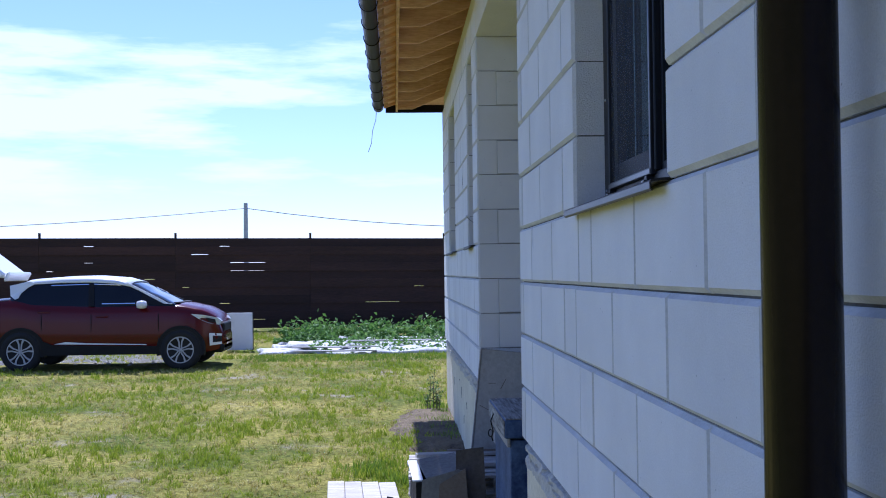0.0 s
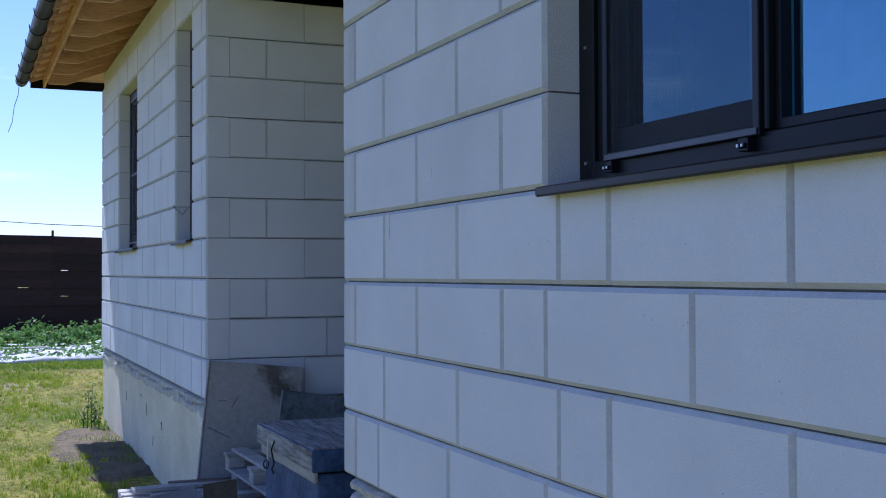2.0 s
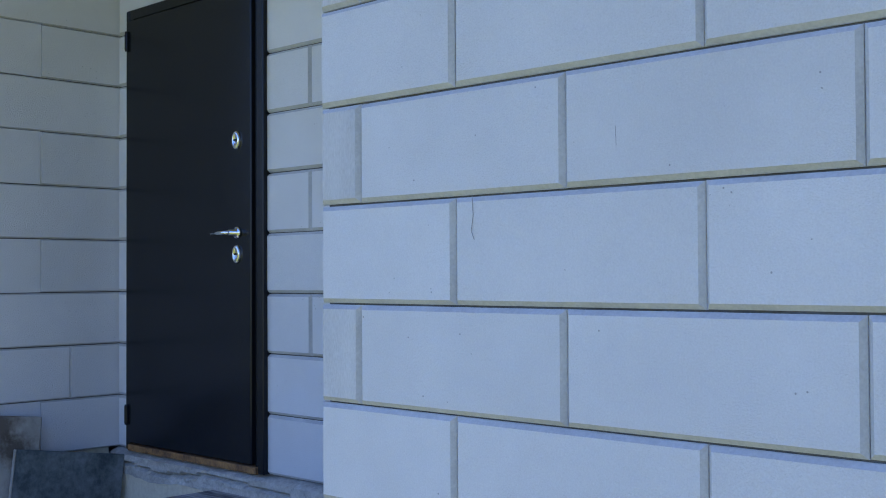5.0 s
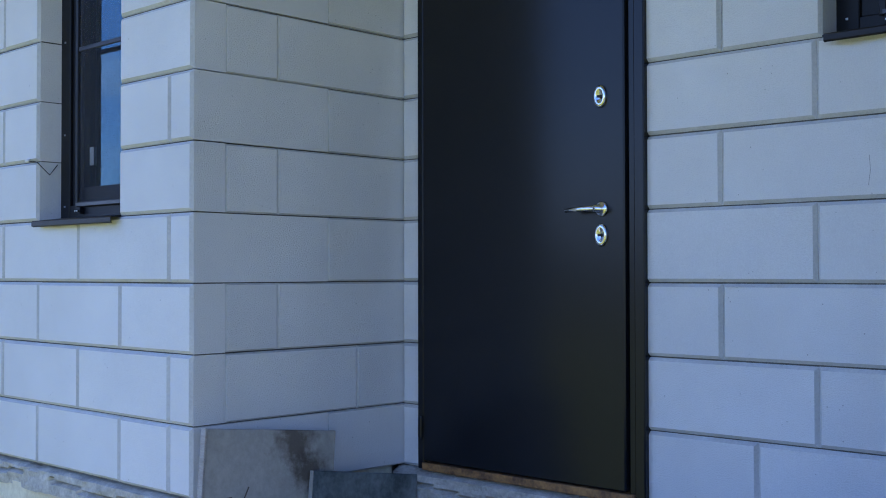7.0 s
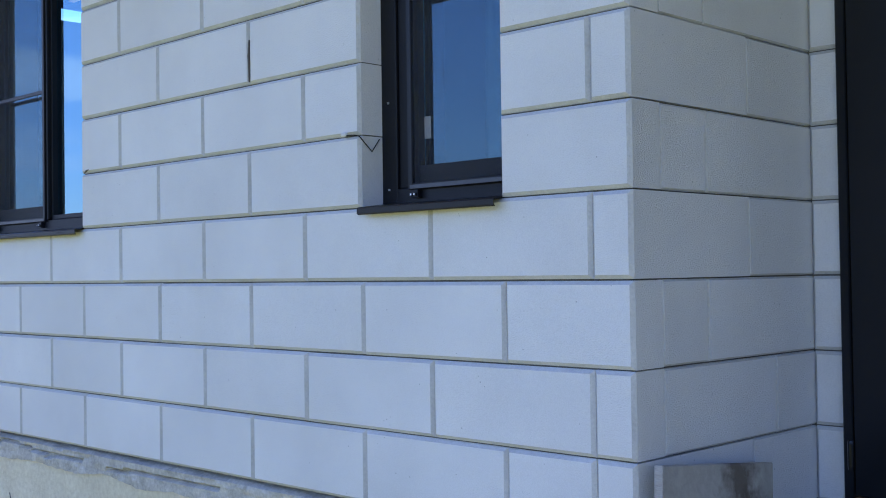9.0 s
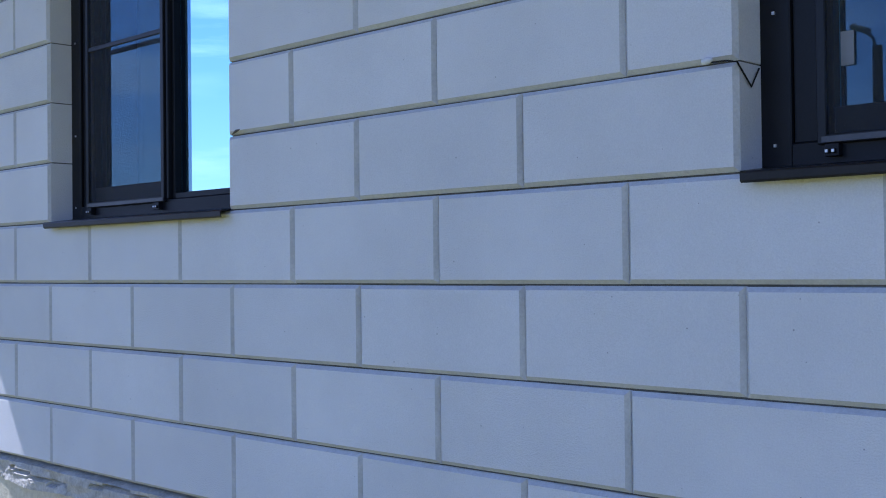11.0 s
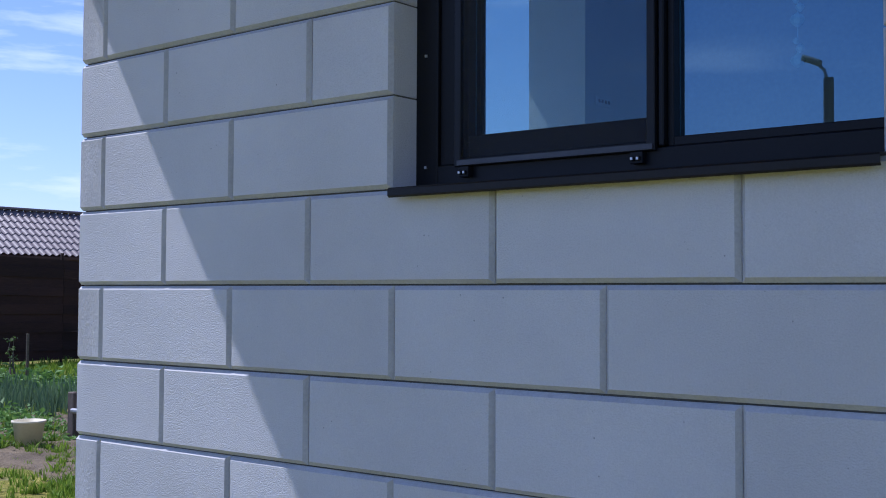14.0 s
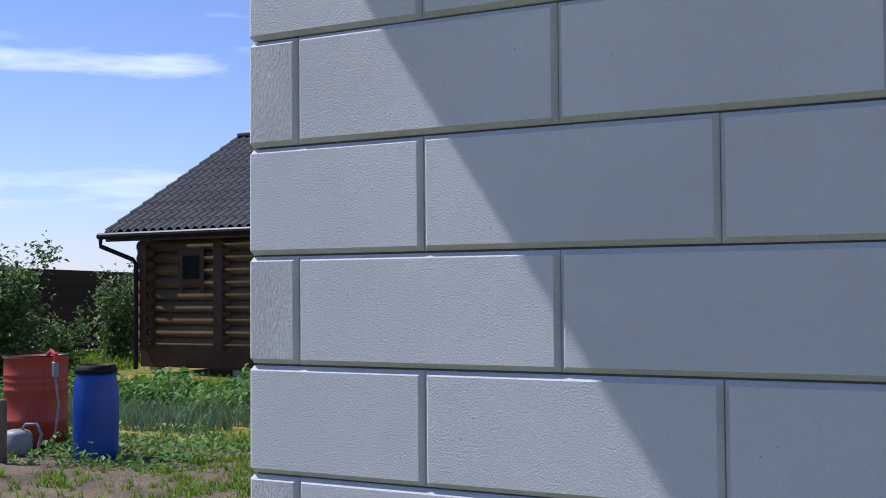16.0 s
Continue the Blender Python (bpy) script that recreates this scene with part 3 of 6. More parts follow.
def build_window(name, x0, x1, z0, z1, y, label, leaves, screen):
    """A dark framed window set back in its opening, seen from outside; leaves: shares of its width."""
    win = thing(name, label, "window", kind="structure")
    yf, depth = y + 0.105, 0.07
    edge, x1 = x1, x1 + 0.08
    fw = 0.072
    part("window_frame", boxes((x0 - 0.02, x0 + fw, yf, yf + depth, z0, z1), (x1 - fw, x1 + 0.02, yf, yf + depth, z0, z1),
         (x0 + fw, x1 - fw, yf, yf + depth, z0, z0 + 0.066), (x0 + fw, x1 - fw, yf, yf + depth, z1 - fw, z1), bevel=0.003), M_FRAME, win, "anthracite frame")
    a = x0 + fw
    total = x1 - x0 - 2 * fw
    for n, share in enumerate(leaves):
        b = a + total * share
        lo, hi = z0 + 0.067, z1 - fw - 0.001
        a1, b1 = a + 0.001, b - 0.001
        if n:
            part("mullion", boxes((a - 0.004, a + 0.010, yf - 0.006, yf + depth - 0.005, lo, hi), bevel=0.003), M_FRAME, win)
            a1 = a + 0.011
        if n < len(leaves) - 1:
            b1 = b - 0.005
        sw = 0.072 if screen == n else 0.022
        sl = 0.095 if screen == n else 0.016 if n else 0.022
        sr = 0.030 if screen == n and len(leaves) > 1 else sw
        sash = part("sash", boxes((a1, a1 + sl, yf + 0.012, yf + depth - 0.006, lo, hi), (b1 - sr, b1, yf + 0.012, yf + depth - 0.006, lo, hi),
                    (a1 + sl, b1 - sr, yf + 0.012, yf + depth - 0.006, lo, lo + sw), (a1 + sl, b1 - sr, yf + 0.012, yf + depth - 0.006, hi - sw, hi), bevel=0.002), M_FRAME, win)
        glass = boxes((a1 + sl + 0.0005, b1 - sr - 0.0005, yf + 0.040, yf + 0.046, lo + sw, hi - sw))
        glass.normal_update()
        bmesh.ops.delete(glass, geom=[f for f in glass.faces if f.normal.y > 0.5], context="FACES_ONLY")
        pane = part("pane", glass, M_GLASS, sash)
        pane.visible_shadow = False
        if screen == n:
            s = 0.021
            q0, q1, r0, r1 = a1 + 0.066, b1 - 0.004, lo - 0.010, hi - 0.01
            net = part("insect_screen", boxes((q0, q0 + s, yf - 0.014, yf + 0.003, r0, r1), (q1 - s, q1, yf - 0.014, yf + 0.003, r0, r1),
                       (q0 + s, q1 - s, yf - 0.014, yf + 0.003, r0, r0 + s), (q0 + s, q1 - s, yf - 0.014, yf + 0.003, r1 - s, r1),
                       (q0 + s, q1 - s, yf - 0.011, yf, (r0 + r1) / 2 - 0.04, (r0 + r1) / 2 - 0.022), bevel=0.002), M_SCREEN, win, "anthracite screen frame")
            part("rail", boxes((q0 + 0.012, q1 - 0.004, yf - 0.017, yf - 0.0142, r0 + 0.003, r0 + s - 0.005)), M_RAIL, net, "grey aluminium bottom rail")
            part("net", boxes((q0 + s, q1 - s, yf - 0.007, yf - 0.006, r0 + s, r1 - s)), M_NET, net, "fine dark insect netting")
            for xx in (q0 + 0.02, q1 - 0.06):
                part("clip", boxes((xx, xx + 0.032, yf - 0.020, yf + 0.002, r0 - 0.028, r0 - 0.001), (xx + 0.004, xx + 0.012, yf - 0.026, yf - 0.020, r0 - 0.022, r0 - 0.012), (xx + 0.019, xx + 0.027, yf - 0.026, yf - 0.020, r0 - 0.022, r0 - 0.012), bevel=0.001), M_FRAME, net)
                part("screw", boxes((xx + 0.005, xx + 0.011, yf - 0.029, yf - 0.026, r0 - 0.02, r0 - 0.014), (xx + 0.020, xx + 0.026, yf - 0.029, yf - 0.026, r0 - 0.02, r0 - 0.014)), M_ALU, net)
        a = b
    for zz in (z0 + 0.06, z0 + 0.36, z0 + 0.75, z0 + 1.1):
        if zz < z1 - 0.1:
            part("screw", boxes((x0 + 0.03, x0 + 0.037, yf - 0.004, yf + 0.001, zz, zz + 0.007)), M_ALU, win)
    bm = bmesh.new()
    prism(bm, [(y + 0.104, z0 + 0.016), (y + 0.0005, z0 + 0.004), (y + 0.0005, z0 - 0.003), (y + 0.104, z0 + 0.008)], "x", x0 + 0.002, edge - 0.002)
    prism(bm, [(y - 0.0005, z0 + 0.004), (y - 0.034, z0), (y - 0.039, z0 - 0.005), (y - 0.039, z0 - 0.021), (y - 0.033, z0 - 0.026), (y - 0.031, z0 - 0.025), (y - 0.036, z0 - 0.020), (y - 0.036, z0 - 0.006), (y - 0.0005, z0 - 0.002)], "x", x0 + 0.024, edge + 0.008)
    part("window_sill", bm, M_SILL, win, "dark folded sheet metal sill")
    return win


M_RAIL = material("rail_metal", (0.055, 0.055, 0.06), (0.08, 0.08, 0.09), 0.3, 6, 80, 0.05, metal=0.3)


def net_material():
    m = bpy.data.materials.new("insect_netting")
    m.use_nodes = True
    t = m.node_tree
    p = t.nodes["Principled BSDF"]
    p.inputs["Base Color"].default_value = (0.035, 0.037, 0.042, 1)
    p.inputs["Roughness"].default_value = 0.7
    tr = t.nodes.new("ShaderNodeBsdfTransparent")
    mx = t.nodes.new("ShaderNodeMixShader")
    mx.inputs[0].default_value = 0.22
    t.links.new(tr.outputs[0], mx.inputs[1])
    t.links.new(p.outputs[0], mx.inputs[2])
    t.links.new(mx.outputs[0], t.nodes["Material Output"].inputs["Surface"])
    return m


M_NET = net_material()
M_SCREEN = material("screen_frame", (0.010, 0.0105, 0.014), (0.016, 0.017, 0.021), 0.4, 3, 120, 0.05, spec=0.25)
M_ALU = material("aluminium", (0.55, 0.56, 0.58), (0.68, 0.69, 0.70), 0.35, 6, 80, 0.05, metal=0.8)
build_window("window_1", *W1, 0.0, "dark framed two-leaf window with a sheer curtain behind", [0.555, 0.445], 0)
build_window("window_2", *W2, 0.0, "narrow dark framed window with an insect screen", [1.0], 0)
build_window("window_3", *W3, 0.0, "dark framed two-leaf window reflecting the sky", [0.55, 0.45], 0)
build_window("window_4", *WB, BY, "small dark framed window in the porch wall", [1.0], 0)


def build_curtain(x0, x1, z0, z1, y, label):
    bm = bmesh.new()
    n, nz = int((x1 - x0) / 0.012), 24
    rows = []
    for j in range(nz + 1):
        z = z0 + (z1 - z0) * j / nz
        rows.append([bm.verts.new((x0 + (x1 - x0) * i / n, y + 0.018 * math.sin(i * 0.55 + 0.6 * math.sin(i * 0.09)) + 0.006 * math.sin(i * 1.3 + z * 5), z)) for i in range(n + 1)])
    for u, v in zip(rows, rows[1:]):
        for i in range(n):
            bm.faces.new((u[i], u[i + 1], v[i + 1], v[i]))
    ob = part("curtain", bm, M_CURTAIN, smooth=True)
    md = ob.modifiers.new("thick", "SOLIDIFY")
    md.thickness = 0.002
    return tagged(ob, label, "curtain")


build_curtain(W1[0] + 0.24, W1[1] - 0.02, 1.70, 3.45, 0.47, "white sheer curtain hanging in soft folds")
build_curtain(W3[0] - 0.32, W3[0] - 0.05, 1.70, 3.45, 0.47, "white gathered lace curtain drawn to the side")
build_curtain(W2[0] + 0.16, W2[1], 1.70, 3.45, 0.47, "white sheer curtain behind the narrow window")


M_RUST = material("rusty_threshold", (0.10, 0.055, 0.03), (0.36, 0.20, 0.07), 0.85, 9, 50, 0.5, spread=(0.4, 0.6))


def build_door():
    d = thing("door_1", "black powder-coated steel entrance door, closed", "door", kind="structure")
    x0, x1, z0, z1 = DOOR
    y = BY
    part("door_frame", boxes((x0 - 0.012, x0 + 0.022, y - 0.018, y + 0.10, z0, z1), (x1 - 0.058, x1 - 0.03, y - 0.012, y + 0.10, z0, z1), (x1 - 0.029, x1 + 0.012, y - 0.022, y + 0.10, z0, z1),
         (x0 + 0.022, x1 - 0.058, y - 0.018, y + 0.10, z1 - 0.05, z1), bevel=0.004), M_DOOR, d, "black steel frame with moulded strips")
    part("leaf", boxes((x0 + 0.03, x1 - 0.062, y - 0.030, y + 0.05, z0 + 0.035, z1 - 0.055), bevel=0.005), M_DOOR, d)
    part("door_sill", boxes((x0 + 0.023, x1 - 0.03, y - 0.03, y + 0.1, z0 - 0.002, z0 + 0.028), bevel=0.003), M_RUST, d, "rust-stained steel threshold")
    for z in (z0 + 0.12, z1 - 0.2):
        bm = bmesh.new()
        lathe(bm, [(0.009, 0), (0.011, 0.01), (0.011, 0.085), (0.009, 0.095)], (x0 + 0.022, y - 0.034, z), 12)
        part("hinge", bm, M_DOOR, d)

    def rose(name, cx, cz, w, h, label):
        bm = bmesh.new()
        pts = [(w * math.cos(k * math.tau / 28), h * math.sin(k * math.tau / 28)) for k in range(28)]
        rings = [[bm.verts.new((cx + u * s, y - 0.030 - e, cz + v * s)) for u, v in pts] for s, e in ((1, 0), (1, 0.006), (0.86, 0.012), (0.55, 0.012), (0.5, 0.009))]
        for u, v in zip(rings, rings[1:]):
            for k in range(28):
                bm.faces.new((u[k], u[(k + 1) % 28], v[(k + 1) % 28], v[k]))
        bm.faces.new(rings[-1])
        p = part(name, bm, M_CHROME, d, label, smooth=True)
        part("keyway", boxes((cx - 0.010, cx + 0.010, y - 0.0425, y - 0.0385, cz - 0.004, cz + 0.004)), M_FRAME, p)
        return p
    lx = -1.743
    rose("lock_plate", lx, 2.199, 0.026, 0.040, "chrome oval lock plate")
    rose("lock_plate", lx + 0.002, 1.715, 0.026, 0.040, "chrome oval lock plate with brass cylinder")
    bm = bmesh.new()
    lathe(bm, [(0.026, 0), (0.026, 0.006), (0.022, 0.010), (0.012, 0.012), (0.012, 0.045)], seg=24)
    bmesh.ops.transform(bm, matrix=Matrix.Translation((lx + 0.003, y - 0.030, 1.806)) @ Matrix.Rotation(radians(90), 4, "X"), verts=bm.verts)
    tube(bm, [(lx + 0.003, y - 0.070, 1.806), (lx - 0.02, y - 0.078, 1.806), (lx - 0.06, y - 0.080, 1.805), (lx - 0.122, y - 0.076, 1.803)], [0.011, 0.010, 0.009, 0.0075], 12)
    part("door_handle", bm, M_CHROME, d, "polished chrome lever handle", smooth=True)
    return d


build_door()

# ---------------------------------------------------------------- ground
def ground_material():
    m = bpy.data.materials.new("mown_grass_and_soil")
    m.use_nodes = True
    t = m.node_tree
    ln = t.links.new
    p = t.nodes["Principled BSDF"]
    g = t.nodes.new("ShaderNodeNewGeometry")
    n1 = node(t, "ShaderNodeTexNoise", Scale=0.55, Detail=7.0, Roughness=0.65)
    n2 = node(t, "ShaderNodeTexNoise", Scale=17.0, Detail=8.0, Roughness=0.72)
    n3 = node(t, "ShaderNodeTexNoise", Scale=0.9, Detail=5.0, Roughness=0.6)
    for n in (n1, n2, n3):
        ln(g.outputs["Position"], n.inputs["Vector"])
    r1 = t.nodes.new("ShaderNodeValToRGB")
    e = r1.color_ramp.elements
    e[0].position, e[1].position = 0.40, 0.60
    e[0].color, e[1].color = (0.115, 0.145, 0.020, 1), (0.35, 0.30, 0.088, 1)
    ln(n1.outputs["Fac"], r1.inputs[0])
    r2 = t.nodes.new("ShaderNodeValToRGB")
    r2.color_ramp.elements[0].position, r2.color_ramp.elements[1].position = 0.3, 0.7
    r2.color_ramp.elements[0].color, r2.color_ramp.elements[1].color = (0.16, 0.18, 0.10, 1), (1.55, 1.55, 1.3, 1)
    ln(n2.outputs["Fac"], r2.inputs[0])
    mu = t.nodes.new("ShaderNodeMix")
    mu.data_type, mu.blend_type = "RGBA", "MULTIPLY"
    mu.inputs["Factor"].default_value = 1.0
    ln(r1.outputs["Color"], mu.inputs["A"])
    ln(r2.outputs["Color"], mu.inputs["B"])
    r3 = t.nodes.new("ShaderNodeValToRGB")
    r3.color_ramp.elements[0].position, r3.color_ramp.elements[1].position = 0.60, 0.70
    ln(n3.outputs["Fac"], r3.inputs[0])
    mx = t.nodes.new("ShaderNodeMix")
    mx.data_type = "RGBA"
    mx.inputs["B"].default_value = (0.32, 0.275, 0.20, 1)
    ln(r3.outputs["Color"], mx.inputs["Factor"])
    ln(mu.outputs["Result"], mx.inputs["A"])
    ln(mx.outputs["Result"], p.inputs["Base Color"])
    p.inputs["Roughness"].default_value = 0.95
    p.inputs["Specular IOR Level"].default_value = 0.1
    bp = t.nodes.new("ShaderNodeBump")
    bp.inputs["Strength"].default_value, bp.inputs["Distance"].default_value = 0.8, 0.04
    ln(n2.outputs["Fac"], bp.inputs["Height"])
    ln(bp.outputs[0], p.inputs["Normal"])
    return m


M_GROUND = ground_material()


def ground_z(x, y):
    return 0.035 * noise.noise((x * 0.35, y * 0.35, 3.0)) + 0.015 * noise.noise((x * 1.6, y * 1.6, 9.0))


def build_ground():
    """One sheet, fine round the house and wide towards the horizon."""
    near = [-30 + 0.5 * i for i in range(81)]
    xs = [-2500, -900, -350, -150, -80, -50, -38] + near + [16, 25, 50, 150, 500, 2500]
    ys = [-2500, -700, -250, -90, -45, -28] + [-20 + 0.5 * i for i in range(91)] + [30, 40, 60, 110, 300, 900, 2500]
    vs = [(x, y, ground_z(x, y) if -30 <= x <= 12 and -20 <= y <= 26 else 0.0) for y in ys for x in xs]
    w = len(xs)
    fs = [(j * w + i, j * w + i + 1, (j + 1) * w + i + 1, (j + 1) * w + i) for j in range(len(ys) - 1) for i in range(w - 1)]
    me = mesh_of("ground", vs, fs, True)
    me.materials.append(M_GROUND)
    return tagged(new("ground", me), "patchy mown lawn with dry yellow spots and bare soil", "ground", kind="structure")


build_ground()

# ---------------------------------------------------------------- fence
def fence_board(kind):
    """A long board; some kinds have a worn stretch along the lower edge."""
    bm = bmesh.new()
    lo, hi = -0.112, 0.112
    notch = {0: None, 1: (0.4, 1.0), 2: (1.5, 2.6), 3: (2.9, 3.3), 4: (0.15, 0.45), 5: (1.2, 1.6)}[kind]
    base = [(0.003, lo), (3.817, lo)] if notch is None else [(0.003, lo), (notch[0], lo), (notch[0] + 0.08, lo + 0.024), (notch[1] - 0.1, lo + 0.021), (notch[1], lo), (3.817, lo)]
    prism(bm, base + [(3.817, hi), (0.003, hi)], "x", -0.012, 0.012)
    return bm


def build_fence():
    f = thing("fence", "dark brown stained board fence on posts", "fence", kind="structure")
    x = -27.6

    def top(y):
        pts = [(-60, 3.0), (-13, 2.77), (-5, 2.69), (0, 2.64), (12, 2.33), (16, 2.07), (22, 1.95), (60, 1.9)]
        for (a, za), (b, zb) in zip(pts, pts[1:]):
            if a <= y <= b:
                return za + (zb - za) * (y - a) / (b - a)
    shared = {}
    rnd = random.Random(11)
    y = -41.2
    while y < 40:
        h0 = top(y)
        p = new("post", shared.get("post"))
        if p.data is None:
            bpy.data.objects.remove(p)
            shared["post_ob"] = part("post", boxes((-0.03, 0.03, -0.03, 0.03, -0.3, 2.58), bevel=0.004), M_FENCE, f, "brown square post")
            p = shared["post_ob"]
            shared["post"] = p.data
        p.parent = f
        p.location = (x - 0.06, y, top(y) - 2.48)
        n = 11
        for i in range(n):
            key = "board%d" % (rnd.randrange(1, 6) if rnd.random() < 0.42 else 0)
            if key not in shared:
                b = part("board", fence_board(int(key[5:])), M_FENCE, f)
                shared[key] = b.data
            else:
                b = new("board", shared[key])
                b.parent = f
            dz = (top(min(y + 3.82, 59)) - h0) / 3.82
            b.matrix_basis = Matrix.Translation((x + (0.013 if i % 2 else -0.012), y, 0.08 + (h0 - 0.14) * (i + 0.5) / n + rnd.uniform(-0.003, 0.003))) @ Matrix.Rotation(dz * (i / n) + rnd.uniform(-0.0008, 0.0008), 4, "X") @ Matrix.Rotation(radians(rnd.uniform(-3, 3)), 4, "Y")
            b.scale.z = (h0 - 0.14) / n / 0.224 * rnd.uniform(1.03, 1.06)
        y += 3.82
    return f


build_fence()

# ---------------------------------------------------------------- plants
def leaf_material(name, tones, spec=0.3):
    m = bpy.data.materials.new(name)
    m.use_nodes = True
    t = m.node_tree
    p = t.nodes["Principled BSDF"]
    g = t.nodes.new("ShaderNodeNewGeometry")
    r = t.nodes.new("ShaderNodeValToRGB")
    while len(r.color_ramp.elements) < len(tones):
        r.color_ramp.elements.new(0.5)
    for i, c in enumerate(tones):
        r.color_ramp.elements[i].position = i / (len(tones) - 1)
        r.color_ramp.elements[i].color = (*c, 1)
    t.links.new(g.outputs["Random Per Island"], r.inputs[0])
    t.links.new(r.outputs["Color"], p.inputs["Base Color"])
    p.inputs["Roughness"].default_value = 0.6
    p.inputs["Specular IOR Level"].default_value = spec
    tl = t.nodes.new("ShaderNodeBsdfTranslucent")
    t.links.new(r.outputs["Color"], tl.inputs["Color"])
    mx = t.nodes.new("ShaderNodeMixShader")
    mx.inputs[0].default_value = 0.3
    t.links.new(p.outputs[0], mx.inputs[1])
    t.links.new(tl.outputs[0], mx.inputs[2])
    t.links.new(mx.outputs[0], t.nodes["Material Output"].inputs["Surface"])
    return m


M_GRASS = leaf_material("grass_blades", [(0.19, 0.27, 0.015), (0.34, 0.42, 0.025), (0.46, 0.48, 0.06), (0.29, 0.38, 0.018), (0.23, 0.32, 0.016)], 0.15)
M_STRAW = leaf_material("dry_grass_blades", [(0.40, 0.34, 0.09), (0.58, 0.49, 0.18), (0.30, 0.31, 0.04), (0.68, 0.59, 0.27), (0.44, 0.38, 0.11)], 0.15)
M_LUSH = leaf_material("lush_grass", [(0.10, 0.19, 0.016), (0.19, 0.31, 0.028), (0.30, 0.40, 0.045), (0.13, 0.23, 0.022)], 0.2)
M_LEAF = leaf_material("bush_leaves", [(0.045, 0.09, 0.02), (0.10, 0.18, 0.04), (0.07, 0.135, 0.03), (0.17, 0.26, 0.07), (0.27, 0.36, 0.13)], 0.55)
M_VEG = leaf_material("vegetable_leaves", [(0.08, 0.17, 0.035), (0.16, 0.30, 0.06), (0.12, 0.23, 0.05), (0.24, 0.38, 0.09)])
M_ONION = leaf_material("onion_leaves", [(0.08, 0.15, 0.07), (0.14, 0.22, 0.11), (0.11, 0.18, 0.09)])
M_BARK = material("bark", (0.09, 0.07, 0.05), (0.17, 0.14, 0.11), 0.9, 6, 50, 0.6)


def blades(name, n, spot, tall, wide, mat, label, category, seed, lean=0.6, tuft=1):
    """Many thin blades, each one bent strip, at places that spot(rng) gives, tuft of them together."""
    rng = random.Random(seed)
    vs, fs = [], []
    for i in range(n):
        if i % tuft == 0:
            x0, y0, s0 = spot(rng)
            grow = rng.uniform(0.45, 1.6) if tuft > 1 else 1.0
        x, y, s = x0, y0, s0 * grow
        if tuft > 1:
            x, y = x0 + rng.gauss(0, 0.016), y0 + rng.gauss(0, 0.016)
        z = ground_z(x, y) - 0.005
        h = tall * s * rng.uniform(0.5, 1.3)
        a = rng.uniform(0, math.tau)
        w = wide * rng.uniform(0.7, 1.3) * s
        cx, cy = math.cos(a) * w, math.sin(a) * w
        b = rng.uniform(0, math.tau)
        l = lean * h * rng.uniform(0.2, 1.0)
        dx, dy = math.cos(b) * l, math.sin(b) * l
        k = len(vs)
        vs += [(x - cx, y - cy, z), (x + cx, y + cy, z), (x + cx * 0.7 + dx * 0.4, y + cy * 0.7 + dy * 0.4, z + h * 0.6),
               (x - cx * 0.7 + dx * 0.4, y - cy * 0.7 + dy * 0.4, z + h * 0.6), (x + dx, y + dy, z + h)]
        fs += [(k, k + 1, k + 2, k + 3), (k + 3, k + 2, k + 4)]
    me = mesh_of(name, vs, fs)
    me.materials.append(mat)
    return tagged(new(name, me), label, category, kind="stuff")


def patch(x, y):
    return noise.noise((x * 0.5, y * 0.5, 1.0)) + 0.5 * noise.noise((x * 1.7, y * 1.7, 5.0))


def lawn_place(rng):
    while True:
        d = rng.random() ** 1.6
        x = -1.9 - 25 * d
        y = rng.uniform(-9.5, 0.9)
        if (y > -0.02 and x > EX - 0.05) or (-16.3 < x < -14.2 and -8.4 < y < -3.4) or (x < -16.8 and y > -3.6) or (-8.6 < x < -4.1 and y > -0.38 + 0.5 * noise.noise((x * 2.2, y * 2.2, 6.0))):
            continue
        return x, y, d


def dryness(x, y):
    """Straw patches, thickest in the middle of the lawn."""
    mid = 0.22 * math.exp(-((x + 12.0) / 3.6) ** 2)
    return noise.noise((x * 0.55, y * 0.9, 1.0)) + 0.7 * noise.noise((x * 1.9, y * 3.0, 5.0)) + 0.4 * noise.noise((x * 6, y * 8, 2.0)) + mid


def lawn_spot(rng):
    while True:
        x, y, d = lawn_place(rng)
        p = dryness(x, y)
        if p < 0.1 or rng.random() < 0.12:
            return x, y, 0.7 + 0.5 * min(1, max(0, -p)) + 0.6 * d


def straw_spot(rng):
    while True:
        x, y, d = lawn_place(rng)
        if dryness(x, y) > -0.05 or rng.random() < 0.15:
            return x, y, rng.uniform(0.5, 1.0) + 0.6 * d


blades("lawn_grass", 130000, lawn_spot, 0.050, 0.0036, M_GRASS, "short mown green lawn grass", "grass", 21, 0.9, 9)
blades("dry_grass", 90000, straw_spot, 0.034, 0.0036, M_STRAW, "dry straw-coloured mown grass in patches", "grass", 22, 1.6, 9)


def tuft_spot(rng):
    cx, cy = rng.choice(TUFTS)
    return cx + rng.gauss(0, 0.10), cy + rng.gauss(0, 0.10), 1.0


TUFTS = [(-3.6, -0.75), (-3.9, -0.85), (-8.4, -0.15), (-8.1, -0.12), (-7.6, -0.1), (-6.9, -0.08), (-6.2, -0.07), (-5.6, -0.06), (-9.0, 0.3), (-8.8, -0.3), (-3.3, -0.62), (-4.1, -0.7)]
blades("grass_tufts", 1500, tuft_spot, 0.075, 0.004, M_LUSH, "taller green grass tufts along the plinth", "grass", 5, 0.7)


